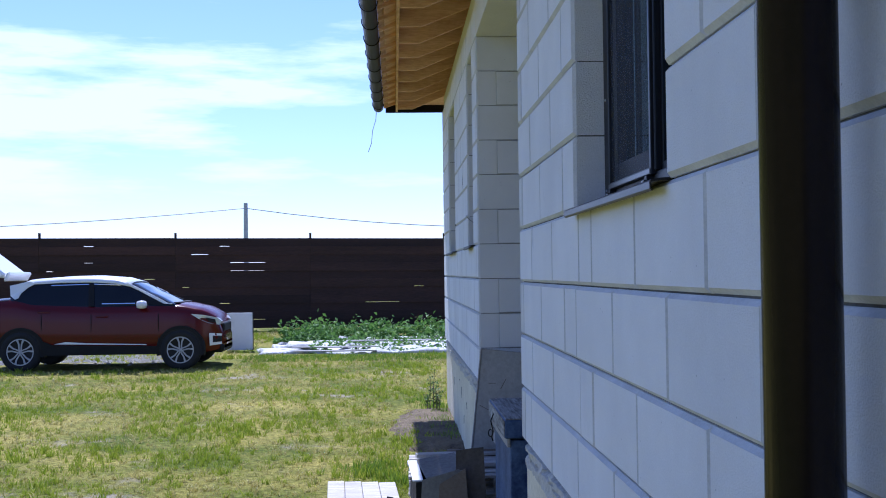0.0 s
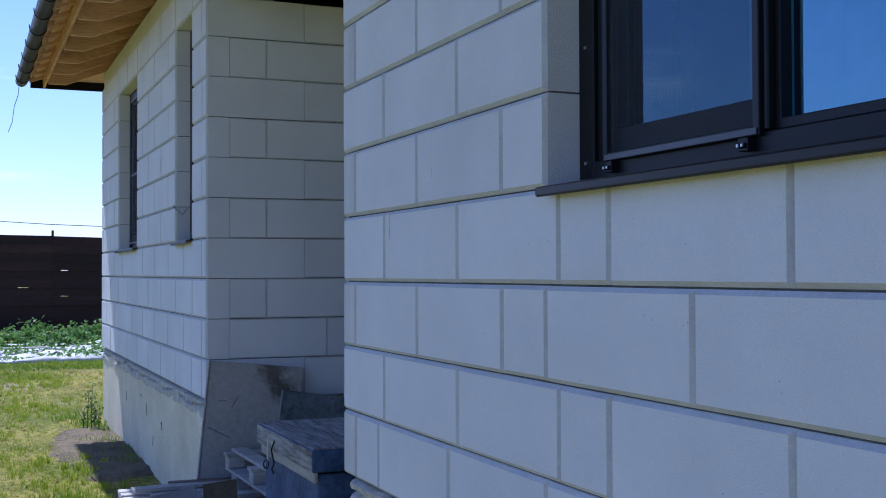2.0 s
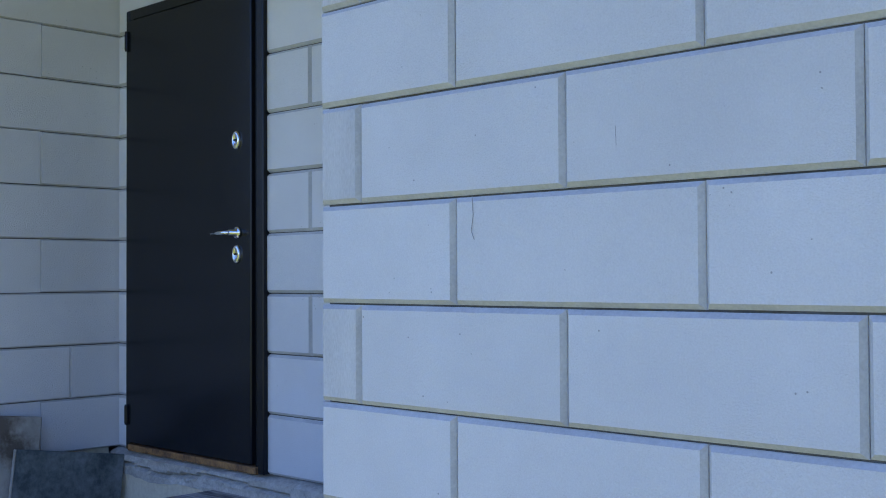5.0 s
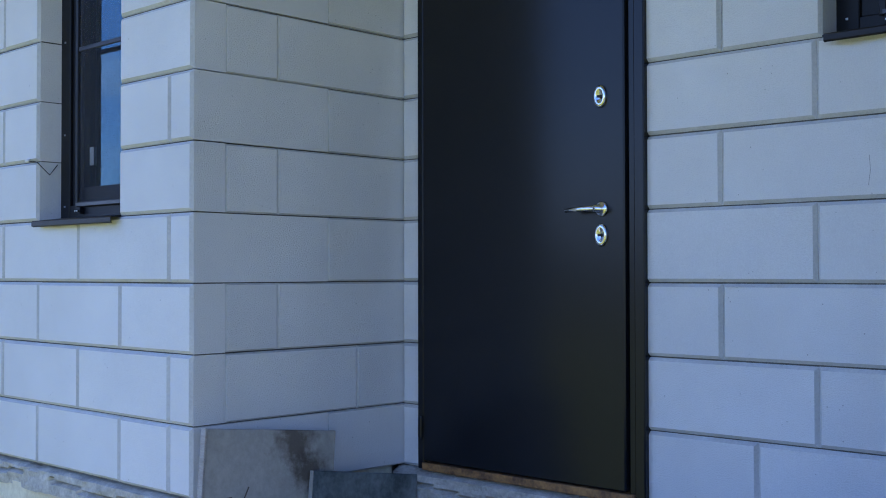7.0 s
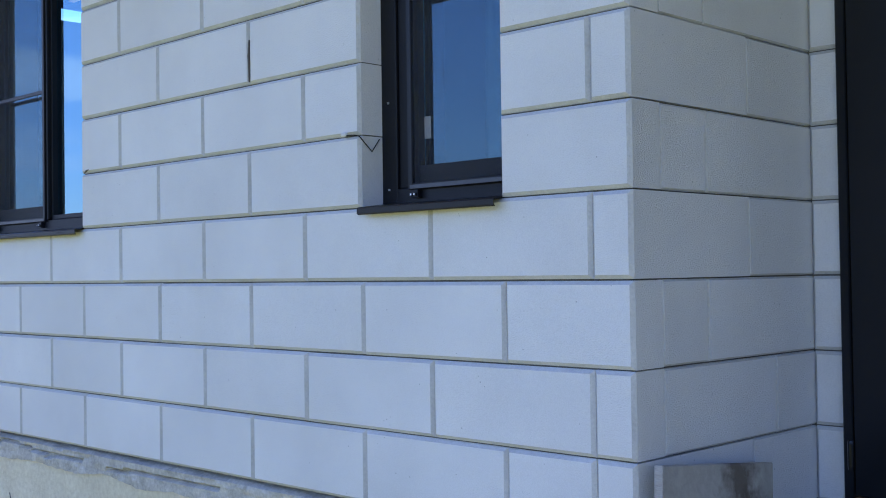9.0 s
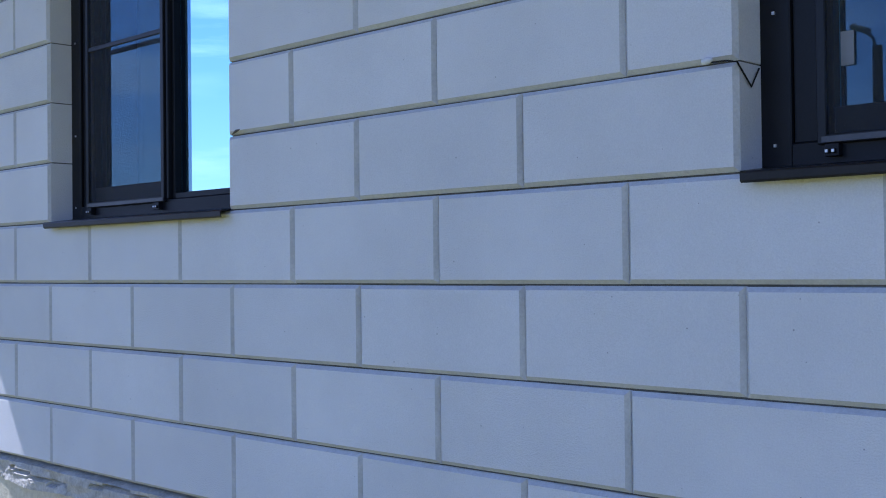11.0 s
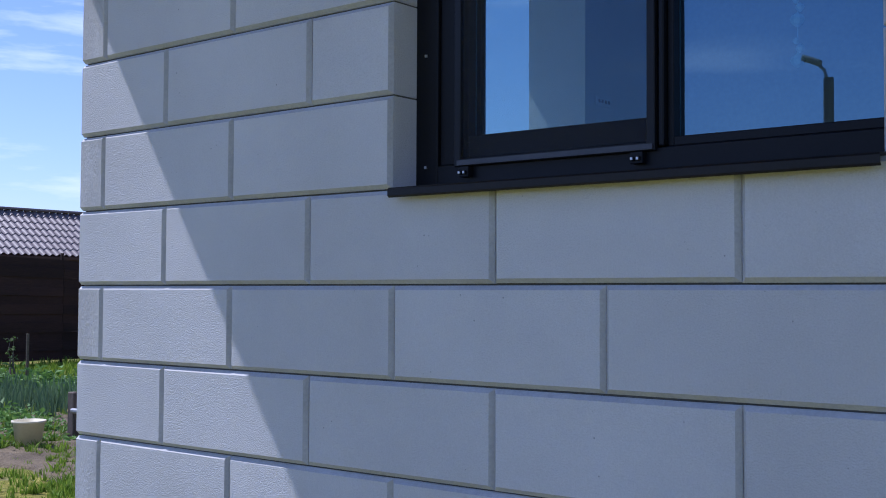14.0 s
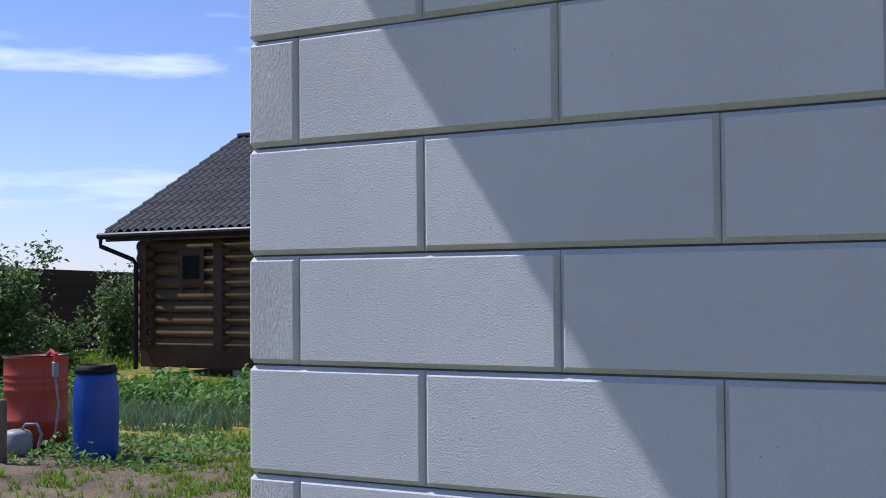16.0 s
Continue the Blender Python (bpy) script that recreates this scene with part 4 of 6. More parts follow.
def band_spot(rng):
    return rng.uniform(-17.2, -15.4), rng.uniform(-3.4, 0.9), rng.uniform(0.6, 1.4)


blades("lush_strip", 7000, band_spot, 0.055, 0.006, M_LUSH, "strip of lush green grass before the vegetable bed", "grass", 6)


def garden_spot(rng):
    while True:
        x, y = rng.uniform(-26, -9.2), rng.uniform(1.5, 19)
        if y > (x + 30) * 1.15 + 2 or y < -0.75 * (x + 9.2) * 0.35:
            continue
        p = patch(x + 40, y)
        if (p > 0.05 and not (-16.6 < x < -12 and 6.0 < y < 6.5)) or (rng.random() < 0.15):
            return x, y, rng.uniform(0.7, 1.5)


blades("garden_grass", 80000, garden_spot, 0.050, 0.0042, M_LUSH, "uneven green grass and weeds round the garden", "grass", 8, 0.6, 8)


def path_spot(rng):
    while True:
        x, y = rng.uniform(-19, -10.5), rng.uniform(2.6, 6.4)
        if noise.noise((x * 0.8, y * 1.6, 11.0)) + 0.6 * noise.noise((x * 3.1, y * 3.1, 4.0)) > 0.10:
            return x, y, rng.uniform(0.6, 1.3)


blades("path_grass", 30000, path_spot, 0.06, 0.0055, M_LUSH, "green grass clumps growing on the clay path", "grass", 12, 0.8, 10)


def fence_spot(rng):
    return rng.uniform(-27.4, -22.5), rng.uniform(3.5, 19), rng.uniform(0.6, 1.4)


blades("fence_grass", 14000, fence_spot, 0.13, 0.012, M_LUSH, "tall green grass along the fence foot", "grass", 13, 0.7)


def leaves_mesh(name, n, place, size, mat, seed, parent=None, label=""):
    """Many folded leaves at the places that place(rng) gives."""
    rng = random.Random(seed)
    vs, fs = [], []
    for _ in range(n):
        c = Vector(place(rng))
        s = size * rng.uniform(0.6, 1.35)
        m = Euler((rng.uniform(-0.9, 0.9), rng.uniform(-0.9, 0.9), rng.uniform(0, math.tau))).to_matrix()
        k = len(vs)
        for q in ((-0.5, 0, 0), (-0.1, 0.28, 0.10), (0.5, 0, -0.08), (-0.1, -0.28, 0.10)):
            vs.append(tuple(c + m @ (Vector(q) * s)))
        fs += [(k, k + 1, k + 2), (k, k + 2, k + 3)]
    me = mesh_of(name, vs, fs)
    me.materials.append(mat)
    ob = new(name, me)
    if parent:
        ob.parent = parent
    return ob


def build_bush(at, height, width, n, size, seed, label, stems=7):
    g = thing("bush", label, "bush", at)
    rng = random.Random(seed)
    tips = []
    for i in range(stems):
        bm = bmesh.new()
        a = i * math.tau / stems + rng.uniform(-0.3, 0.3)
        r = width * 0.5 * rng.uniform(0.25, 0.9)
        h = height * rng.uniform(0.6, 0.98)
        pts = [Vector((0.05 * math.cos(a), 0.05 * math.sin(a), -0.05))]
        for j in range(1, 6):
            q = j / 5
            pts.append(Vector((r * q ** 1.3 * math.cos(a) + rng.uniform(-0.05, 0.05), r * q ** 1.3 * math.sin(a) + rng.uniform(-0.05, 0.05), h * q)))
        tube(bm, pts, [0.025, 0.02, 0.016, 0.012, 0.008, 0.003], 6)
        part("stem", bm, M_BARK, g)
        for j in range(1, 6):
            for _ in range(3):
                side = Vector((rng.gauss(0, 1), rng.gauss(0, 1), rng.gauss(0.3, 0.6))).normalized() * width * rng.uniform(0.08, 0.24)
                tips.append((pts[j], pts[j] + side))
    bm = bmesh.new()
    for a, b in tips:
        tube(bm, [a, (a + b) / 2 + Vector((0, 0, 0.02)), b], [0.007, 0.005, 0.002], 4)
    tagged(part("twigs", bm, M_BARK, g), kind="stuff")

    def place(r):
        a, b = r.choice(tips)
        p = a.lerp(b, r.uniform(0.2, 1.15))
        if r.random() < 0.25:
            p = Vector((p.x, p.y, p.z * r.uniform(0.1, 0.8)))
        s = 0.05 * width
        return p + Vector((r.gauss(0, s), r.gauss(0, s), r.gauss(0, s)))
    leaves_mesh("crown", n, place, size, M_LEAF, seed + 1, g)
    return g


build_bush((-22.3, 11.0, 0), 2.2, 2.1, 8500, 0.095, 31, "leafy green currant-like bush before the fence", 9)
build_bush((-24.3, 15.8, 0), 2.0, 1.6, 3600, 0.10, 33, "slender young green bush by the log cabin", 6)
build_bush((-22.8, 12.8, 0), 1.05, 1.3, 1700, 0.09, 35, "low sparse green bush by the fence", 5)
build_bush((-22.9, 8.3, 0), 0.9, 0.35, 120, 0.06, 37, "spindly sapling tied to stakes", 2)
for dx, h in ((-0.1, 1.05), (0.28, 0.85)):
    st = part("stake", boxes((-22.9 + dx, -22.86 + dx, 8.1 + dx, 8.14 + dx, -0.1, h), bevel=0.004), M_BARK)
    tagged(st, "thin weathered wooden stake beside the sapling", "stake", "garden stakes")


def row_place(x0, x1, y0, y1, h, rows):
    def place(r):
        k = r.randrange(rows)
        v = (k + 0.5) / rows
        x = x0 + (x1 - x0) * v + r.gauss(0, 0.13)
        y = r.uniform(y0, y1)
        bump = 0.6 + 0.4 * math.sin(y * 4.3 + k * 2)
        return (x, y, ground_z(x, y) + abs(r.gauss(0.5, 0.3)) * h * bump)
    return place


def across_place(x0, x1, y0, y1, h, rows):
    f = row_place(y0, y1, x0, x1, h, rows)

    def place(r):
        y, x, z = f(r)
        return (x, y, z)
    return place


tagged(leaves_mesh("vegetable_patch", 5200, across_place(-19.5, -14.2, 8.6, 11.4, 0.32, 4), 0.14, M_VEG, 41), "broad-leaved green vegetables in rows", "vegetables", kind="stuff")
tagged(leaves_mesh("strawberry_patch", 1800, across_place(-24, -18.5, 6.8, 9.0, 0.28, 3), 0.15, M_VEG, 42), "low green leafy plants in the garden bed", "vegetables", kind="stuff")


def onion_spot(rng):
    return rng.uniform(-18.2, -14.6), 7.2 + 0.35 * rng.randrange(4) + rng.gauss(0, 0.06), rng.uniform(0.7, 1.2)


blades("onion_rows", 2400, onion_spot, 0.24, 0.006, M_ONION, "rows of blue-green onion leaves", "vegetables", 9, 0.95)


def onion_spot_far(rng):
    return rng.uniform(-22.4, -17.6), 5.7 + 0.4 * rng.randrange(5) + rng.gauss(0, 0.05), rng.uniform(0.7, 1.2)


blades("onion_bed", 2600, onion_spot_far, 0.30, 0.010, M_ONION, "bed of tall green onion leaves", "vegetables", 10, 0.4)
tagged(leaves_mesh("weed_patch", 2800, row_place(-16.8, -13.2, 4.7, 6.6, 0.22, 9), 0.07, M_VEG, 47), "low leafy weeds round the drum and trestle", "weeds", kind="stuff")
tagged(leaves_mesh("bed_weeds", 1500, row_place(-19.5, -15.2, 3.4, 5.4, 0.22, 6), 0.10, M_VEG, 48), "leafy green weeds round the bucket", "weeds", kind="stuff")
tagged(leaves_mesh("cucumber_bed", 9500, row_place(-26.0, -20.6, -3.4, 5.0, 0.42, 4), 0.13, M_VEG, 44), "bushy green vegetable plants before the fence", "vegetables", kind="stuff")
tagged(leaves_mesh("film_seedlings", 1500, row_place(-20.8, -17.6, -2.4, 1.4, 0.22, 4), 0.11, M_VEG, 45), "small green plants growing through the white film", "vegetables", kind="stuff")

M_SOIL = material("garden_soil", (0.080, 0.060, 0.036), (0.26, 0.20, 0.115), 0.95, 2.5, 30, 0.9, depth=0.05)


def soil_sheet(name, x0, x1, y0, y1, label, seed):
    nx, ny = int((x1 - x0) / 0.08), int((y1 - y0) / 0.08)
    vs, fs = [], []
    for j in range(ny + 1):
        for i in range(nx + 1):
            x, y = x0 + (x1 - x0) * i / nx, y0 + (y1 - y0) * j / ny
            d = min(x - x0, x1 - x, y - y0, y1 - y) - 0.2 - 0.3 * noise.noise((x * 1.5, y * 1.5, seed)) - 0.12 * noise.noise((x * 5, y * 5, seed))
            rise = min(1.0, max(0.0, d / 0.14 + 0.5))
            vs.append((x, y, ground_z(x, y) - 0.04 + 0.068 * rise + (0.022 * noise.noise((x * 4, y * 4, seed)) + 0.020 * noise.noise((x * 0.7 + y * 0.4, y * 5.5, seed))) * rise))
    w = nx + 1
    fs = [(j * w + i, j * w + i + 1, (j + 1) * w + i + 1, (j + 1) * w + i) for j in range(ny) for i in range(nx)]
    me = mesh_of(name, vs, fs, True)
    me.materials.append(M_SOIL)
    return tagged(new(name, me), label, "soil", kind="structure")


soil_sheet("soil_path", -19.5, -10.5, 3.0, 6.6, "bare trodden clay path with tracks", 3.0)
soil_sheet("soil_strip", -8.3, -4.6, -0.80, 0.36, "bare dry earth along the plinth", 2.0)
soil_sheet("soil_bed", -25.0, -18.6, 4.2, 6.0, "dark dug garden soil", 8.0)
soil_sheet("soil_rows", -19.0, -13.0, 8.1, 8.6, "bare earth between vegetable rows", 5.0)


def build_weed(x, y, h, seed):
    g = thing("weed", "tall thin dry weed standing in the lawn", "weed", (x, y, 0), group="tall weeds")
    rng = random.Random(seed)
    bm = bmesh.new()
    tube(bm, [(0, 0, -0.02), (0.01, 0.0, h * 0.5), (rng.uniform(-0.12, 0.12), rng.uniform(-0.12, 0.12), h)], [0.006, 0.004, 0.002], 5)
    part("stem", bm, M_BARK, g)
    leaves_mesh("leaves", 42, lambda r: Vector((r.gauss(0, 0.015), r.gauss(0, 0.015), r.uniform(0.25, 1.0) * h)), 0.035, M_LEAF, seed, g)


for i, (dx, dy, h) in enumerate(((0, 0, 0.62), (0.06, -0.07, 0.52), (-0.12, 0.08, 0.42), (0.14, 0.1, 0.35), (0.05, 0.05, 0.28), (-0.05, -0.12, 0.25))):
    build_weed(-7.83 + dx, -0.17 + dy * 0.6, h * 0.78, 60 + i)

# ---------------------------------------------------------------- white film, panel, pole
M_PALLET = material("pallet_wood", (0.34, 0.31, 0.27), (0.60, 0.57, 0.52), 0.85, 4, 40, 0.5, stretch=(6, 1, 6), tint=0.12)
M_FILM = material("white_film", (0.32, 0.32, 0.30), (0.60, 0.60, 0.58), 0.6, 2, 18, 0.6, depth=0.03)


def build_film(x0, x1, y0, y1, seed, label):
    nx, ny = int((x1 - x0) / 0.08), int((y1 - y0) / 0.08)
    vs = []
    for j in range(ny + 1):
        for i in range(nx + 1):
            x, y = x0 + (x1 - x0) * i / nx, y0 + (y1 - y0) * j / ny
            z = 0.025 + 0.07 * abs(noise.noise((x * 1.6, y * 1.1, seed))) + 0.09 * abs(noise.noise((x * 5, y * 2.2, seed + 3)))
            edge = min(i, nx - i, j, ny - j)
            rag = 0.5 * noise.noise((x * 1.6, y * 1.6, seed + 6))
            vs.append((x + rag, y + rag, ground_z(x, y) + (z if edge > 0 else -0.02)))
    w = nx + 1
    fs = [(j * w + i, j * w + i + 1, (j + 1) * w + i + 1, (j + 1) * w + i) for j in range(ny) for i in range(nx)]
    me = mesh_of("mulch_film", vs, fs, True)
    me.materials.append(M_FILM)
    ob = tagged(new("mulch_film", me), label, "plastic film")
    md = ob.modifiers.new("thick", "SOLIDIFY")
    md.thickness = 0.004
    return ob


build_film(-19.0, -17.7, -3.4, 1.6, 1.0, "crumpled white mulch film over the bed edge")
build_film(-22.6, -21.8, -2.0, 1.8, 7.0, "torn white mulch film among the vegetables")
build_film(-21.0, -19.4, -3.1, 1.6, 4.0, "wrinkled white mulch film between the plants")
for i, (x, y0, y1) in enumerate(((-17.55, -2.75, -1.1), (-18.0, -2.7, -0.9), (-19.2, -1.4, 0.3))):
    tagged(part("bed_board", boxes((x - 0.07, x + 0.07, y0, y1, 0.05 + 0.05 * i, 0.075 + 0.05 * i), bevel=0.006, m=Matrix.Rotation(radians(0.4 * (i - 1)), 4, "Z")), M_PALLET), "bleached wooden board edging the bed", "board", "bed edging boards")
M_WHITE = material("white_panel_paint", (0.62, 0.63, 0.65), (0.74, 0.75, 0.76), 0.5, 2, 50, 0.1)
pn = thing("white_panel", "white flat panel standing on edge beside the car", "panel", (-18.9, -3.86, 0.0), 2)
part("sheet", boxes((-0.02, 0.02, -0.27, 0.27, 0.02, 0.80), bevel=0.004), M_WHITE, pn)
part("edge_strip", boxes((-0.024, 0.024, 0.271, 0.285, 0.02, 0.80)), M_FRAME, pn, "dark edge strip")
pole = thing("utility_pole", "grey concrete utility pole beyond the fence", "pole", (-62.0, -9.2, 0))
bm = bmesh.new()
tube(bm, [(0, 0, 0), (0, 0, 5.75)], [0.17, 0.12], 10)
part("shaft", bm, M_GALV, pole)
bm = bmesh.new()
tube(bm, [(0, 0, 5.3), (0, 0.0, 5.6)], 0.06, 8)
part("insulator", bm, M_FRAME, pole)
for name, y1, z1, sag in (("power_cable", -60.0, 5.6, 1.2), ("power_cable", 25.0, 5.6, 1.35)):
    bm = bmesh.new()
    tube(bm, [(-62, -9.2 + (y1 + 9.2) * k / 14, 5.45 + (z1 - 5.45) * k / 14 - sag * 4 * (k / 14) * (1 - k / 14)) for k in range(15)], 0.025, 5)
    tagged(part(name, bm, M_GALV), "thin overhead power cable sagging between poles", "cable", "overhead cables")

M_CEMENTGREY = material("lamp_cover", (0.22, 0.21, 0.19), (0.34, 0.33, 0.30), 0.7, 5, 40, 0.1)
lamp = thing("street_lamp", "grey street lamp on a concrete post across the road", "street lamp", (-19.75, -36.7, 0))
bm = bmesh.new()
tube(bm, [(0, 0, 0), (0, 0, 9.1)], [0.22, 0.17], 10)
part("post", bm, M_BARK, lamp)
bm = bmesh.new()
tube(bm, [(0, 0, 8.9), (-0.15, 0.0, 9.4), (-0.35, 0.0, 9.6)], 0.06, 8)
part("arm", bm, M_GALV, lamp)
part("lamp_head", boxes((-0.70, 0.03, -0.18, 0.18, -0.09, 0.14), bevel=0.07, m=Matrix.Translation((-0.30, 0, 9.62)) @ Matrix.Rotation(radians(24), 4, "Y")), M_CEMENTGREY, lamp)

# ---------------------------------------------------------------- car
M_RED = material("car_red_paint", (0.070, 0.004, 0.005), (0.088, 0.006, 0.007), 0.22, 1, 300, 0.0, spec=0.3)
M_CARWHITE = material("car_white_paint", (0.72, 0.73, 0.74), (0.78, 0.79, 0.80), 0.25, 1, 300, 0.0, spec=0.6)
M_CARGLASS = material("tinted_car_glass", (0.008, 0.010, 0.014), (0.012, 0.014, 0.018), 0.06, 1, 50, 0.0, spec=0.3)
M_RUBBER = material("black_rubber", (0.010, 0.010, 0.011), (0.020, 0.020, 0.021), 0.8, 6, 80, 0.3)
M_PLASTIC = material("black_plastic", (0.007, 0.007, 0.008), (0.013, 0.013, 0.014), 0.6, 6, 200, 0.2, spec=0.2)
M_RIM = material("rim_paint", (0.34, 0.34, 0.35), (0.46, 0.46, 0.47), 0.35, 4, 60, 0.0)
M_LENS = material("lamp_lens", (0.50, 0.53, 0.56), (0.70, 0.73, 0.76), 0.1, 4, 60, 0.0, spec=0.8)


def interp(pts, x):
    for (a, va), (b, vb) in zip(pts, pts[1:]):
        if a <= x <= b:
            q = (x - a) / (b - a)
            q = q * q * (3 - 2 * q) * 0.4 + q * 0.6
            return va + (vb - va) * q
    return pts[0][1] if x < pts[0][0] else pts[-1][1]


def loft(stations, section):
    """Skin over cross sections along x; section(x) gives half a ring of (y, z) from the side to the middle."""
    bm = bmesh.new()
    rings = []
    for x in stations:
        half = section(x)
        full = half + [(-y, z) for y, z in half[::-1] if y > 1e-6]
        rings.append([bm.verts.new((x, y, z)) for y, z in full])
    for u, v in zip(rings, rings[1:]):
        for k in range(len(u) - 1):
            bm.faces.new((u[k], u[k + 1], v[k + 1], v[k]))
    return bm, rings


def build_car():
    """A compact crossover, nose towards +x, wheels on z = 0."""
    car = thing("car", "dark red compact crossover with white roof, tailgate open, parked on grass", "car", (-15.12, -5.56, 0.0), 90)
    car.scale = (1.022, 1.02, 1.02)
    belt = [(-2.02, 1.16), (-1.45, 1.20), (-1.1, 1.12), (-0.1, 1.08), (0.9, 1.085), (1.25, 1.07), (1.6, 1.0), (1.82, 0.91), (1.92, 0.78), (1.96, 0.55)]
    width = [(-2.05, 0.70), (-1.8, 0.84), (-1.2, 0.89), (1.2, 0.88), (1.65, 0.81), (1.86, 0.66), (1.96, 0.50)]
    low = [(-2.05, 0.42), (-1.7, 0.30), (1.6, 0.27), (1.96, 0.33)]

    def lower(x):
        w, b, l = interp(width, x), interp(belt, x), interp(low, x)
        return [(w * 0.90, l), (w * 0.98, l + 0.12), (w, l + (b - l) * 0.42), (w * 0.975, l + (b - l) * 0.62), (w * 0.985, b - 0.14), (w * 0.93, b - 0.02), (w * 0.88, b), (w * 0.55, b + 0.03), (0, b + 0.04)]
    n = 36
    st = [-2.05 + 4.01 * k / n for k in range(n + 1)]
    bm, rings = loft(st, lower)
    bm.faces.new(rings[0][::-1])
    bm.faces.new(rings[-1])
    part("body", bm, M_RED, car, "glossy dark red paint", smooth=True)
    roofz = [(-1.5, 1.44), (-1.2, 1.53), (-0.6, 1.565), (-0.2, 1.57), (0.2, 1.54), (0.45, 1.47), (0.8, 1.28), (1.2, 1.09)]

    def cabin(x):
        b, r = interp(belt, x) - 0.03, interp(roofz, x)
        r = max(r, b + 0.02)
        w = interp(width, x)
        q = min(1.0, (r - b) / 0.45)
        return [(w * 0.93, b), (w * (0.93 - 0.13 * q), b + (r - b) * 0.78), (w * (0.91 - 0.16 * q), b + (r - b) * 0.92), (w * 0.5, r - 0.008), (0, r)]
    bm, rings = loft([-1.5 + 2.7 * k / 24 for k in range(25)], cabin)
    bm.faces.new(rings[0][::-1])
    part("glasshouse", bm, M_CARGLASS, car, "dark tinted windows", smooth=True)

    def skin(x):
        pts = cabin(x)
        return [(pts[1][0] + 0.010, pts[1][1] + 0.015), (pts[2][0] + 0.012, pts[2][1] + 0.008), (pts[3][0], pts[3][1] + 0.014), (0, pts[4][1] + 0.015)]
    bm, rings = loft([-1.5 + 1.96 * k / 16 for k in range(17)], skin)
    roof_part = part("roof_panel", bm, M_CARWHITE, car, "white painted roof", smooth=True)
    md = roof_part.modifiers.new("thick", "SOLIDIFY")
    md.thickness = 0.01

    def side_plate(outline, sgn, out, thick):
        """A plate that follows the car's flank, cut to an outline of (x, z) pairs."""
        bm = bmesh.new()
        ys = [out(x, z) for x, z in outline]
        a = [bm.verts.new((x, sgn * y, z)) for (x, z), y in zip(outline, ys)]
        b = [bm.verts.new((x, sgn * (y - thick), z)) for (x, z), y in zip(outline, ys)]
        k = len(a)
        for i in range(k):
            bm.faces.new((a[i], a[(i + 1) % k], b[(i + 1) % k], b[i]))
        bm.faces.new(a)
        bm.faces.new(b[::-1])
        return bm

    def glass_y(x, z):
        pts = cabin(x)
        q = min(1.0, max(0.0, (z - pts[0][1]) / (pts[1][1] - pts[0][1] + 1e-6)))
        return pts[0][0] + (pts[1][0] - pts[0][0]) * q + 0.014

    def flank_y(x, z):
        return interp(width, x)
    for sgn in (-1, 1):
        strip = [(0.40, 1.455), (0.62, 1.352), (0.85, 1.235), (1.10, 1.105), (1.16, 1.105), (1.14, 1.09), (1.02, 1.10), (0.80, 1.215), (0.58, 1.33), (0.37, 1.425)]
        part("windscreen_pillar", side_plate(strip, sgn, glass_y, 0.03), M_CARWHITE, car)
        part("window_corner", side_plate([(0.62, 1.12), (0.66, 1.27), (1.0, 1.095), (1.0, 1.07)], sgn, lambda x, z: glass_y(x, z) - 0.004, 0.02), M_PLASTIC, car)
        part("rear_pillar", side_plate([(-1.52, 1.43), (-1.20, 1.50), (-1.10, 1.46), (-1.22, 1.40), (-1.33, 1.30), (-1.37, 1.22), (-1.42, 1.20), (-1.50, 1.26)], sgn, lambda x, z: glass_y(x, z) + 0.004, 0.05), M_CARWHITE, car, "white rear roof pillar")
        part("centre_pillar", side_plate([(-0.22, 1.07), (-0.12, 1.07), (-0.15, 1.45), (-0.23, 1.45)], sgn, glass_y, 0.02), M_PLASTIC, car)
        part("window_top_trim", side_plate([(-0.85, 1.432), (-0.15, 1.448), (0.30, 1.425), (0.30, 1.413), (-0.15, 1.434), (-0.85, 1.418)], sgn, glass_y, 0.01), M_CHROME, car)
        part("window_trim", side_plate([(0.0, 1.105), (0.55, 1.105), (0.55, 1.122), (0.0, 1.122)], sgn, lambda x, z: glass_y(x, z) + 0.012, 0.02), M_CHROME, car)
        part("sill", side_plate([(-0.98, 0.27), (0.95, 0.27), (0.98, 0.40), (-0.80, 0.44), (-0.98, 0.52)], sgn, lambda x, z: flank_y(x, z) + 0.008, 0.12), M_PLASTIC, car, "black plastic sill cladding")
        part("sill_trim", side_plate([(-0.76, 0.455), (0.74, 0.425), (0.74, 0.438), (-0.2, 0.465), (-0.58, 0.49)], sgn, lambda x, z: flank_y(x, z) + 0.016, 0.02), M_CARWHITE, car, "bright metal sill strip")
        for dx, z in ((-0.93, 0.985), (0.02, 0.90)):
            part("door_handle", boxes((dx - 0.10, dx + 0.10, sgn * 0.885 - 0.015, sgn * 0.885 + 0.02, z - 0.013, z + 0.013), bevel=0.008), M_RED, car)
        for x0 in (-0.17, 0.93, -0.98):
            part("door_gap", side_plate([(x0, 0.50), (x0 + 0.008, 0.50), (x0 + 0.008, 0.94), (x0, 0.94)], sgn, lambda x, z: flank_y(x, z) * 0.982 + 0.0115, 0.02), M_PLASTIC, car)
        bm = bmesh.new()
        lathe(bm, [(0.02, 0), (0.085, 0.015), (0.10, 0.07), (0.085, 0.12), (0.03, 0.135)], seg=14)
        bmesh.ops.transform(bm, matrix=Matrix.Translation((0.68, sgn * 0.95, 1.025)) @ Matrix.Diagonal((0.9, 1.1, 1, 1)), verts=bm.verts)
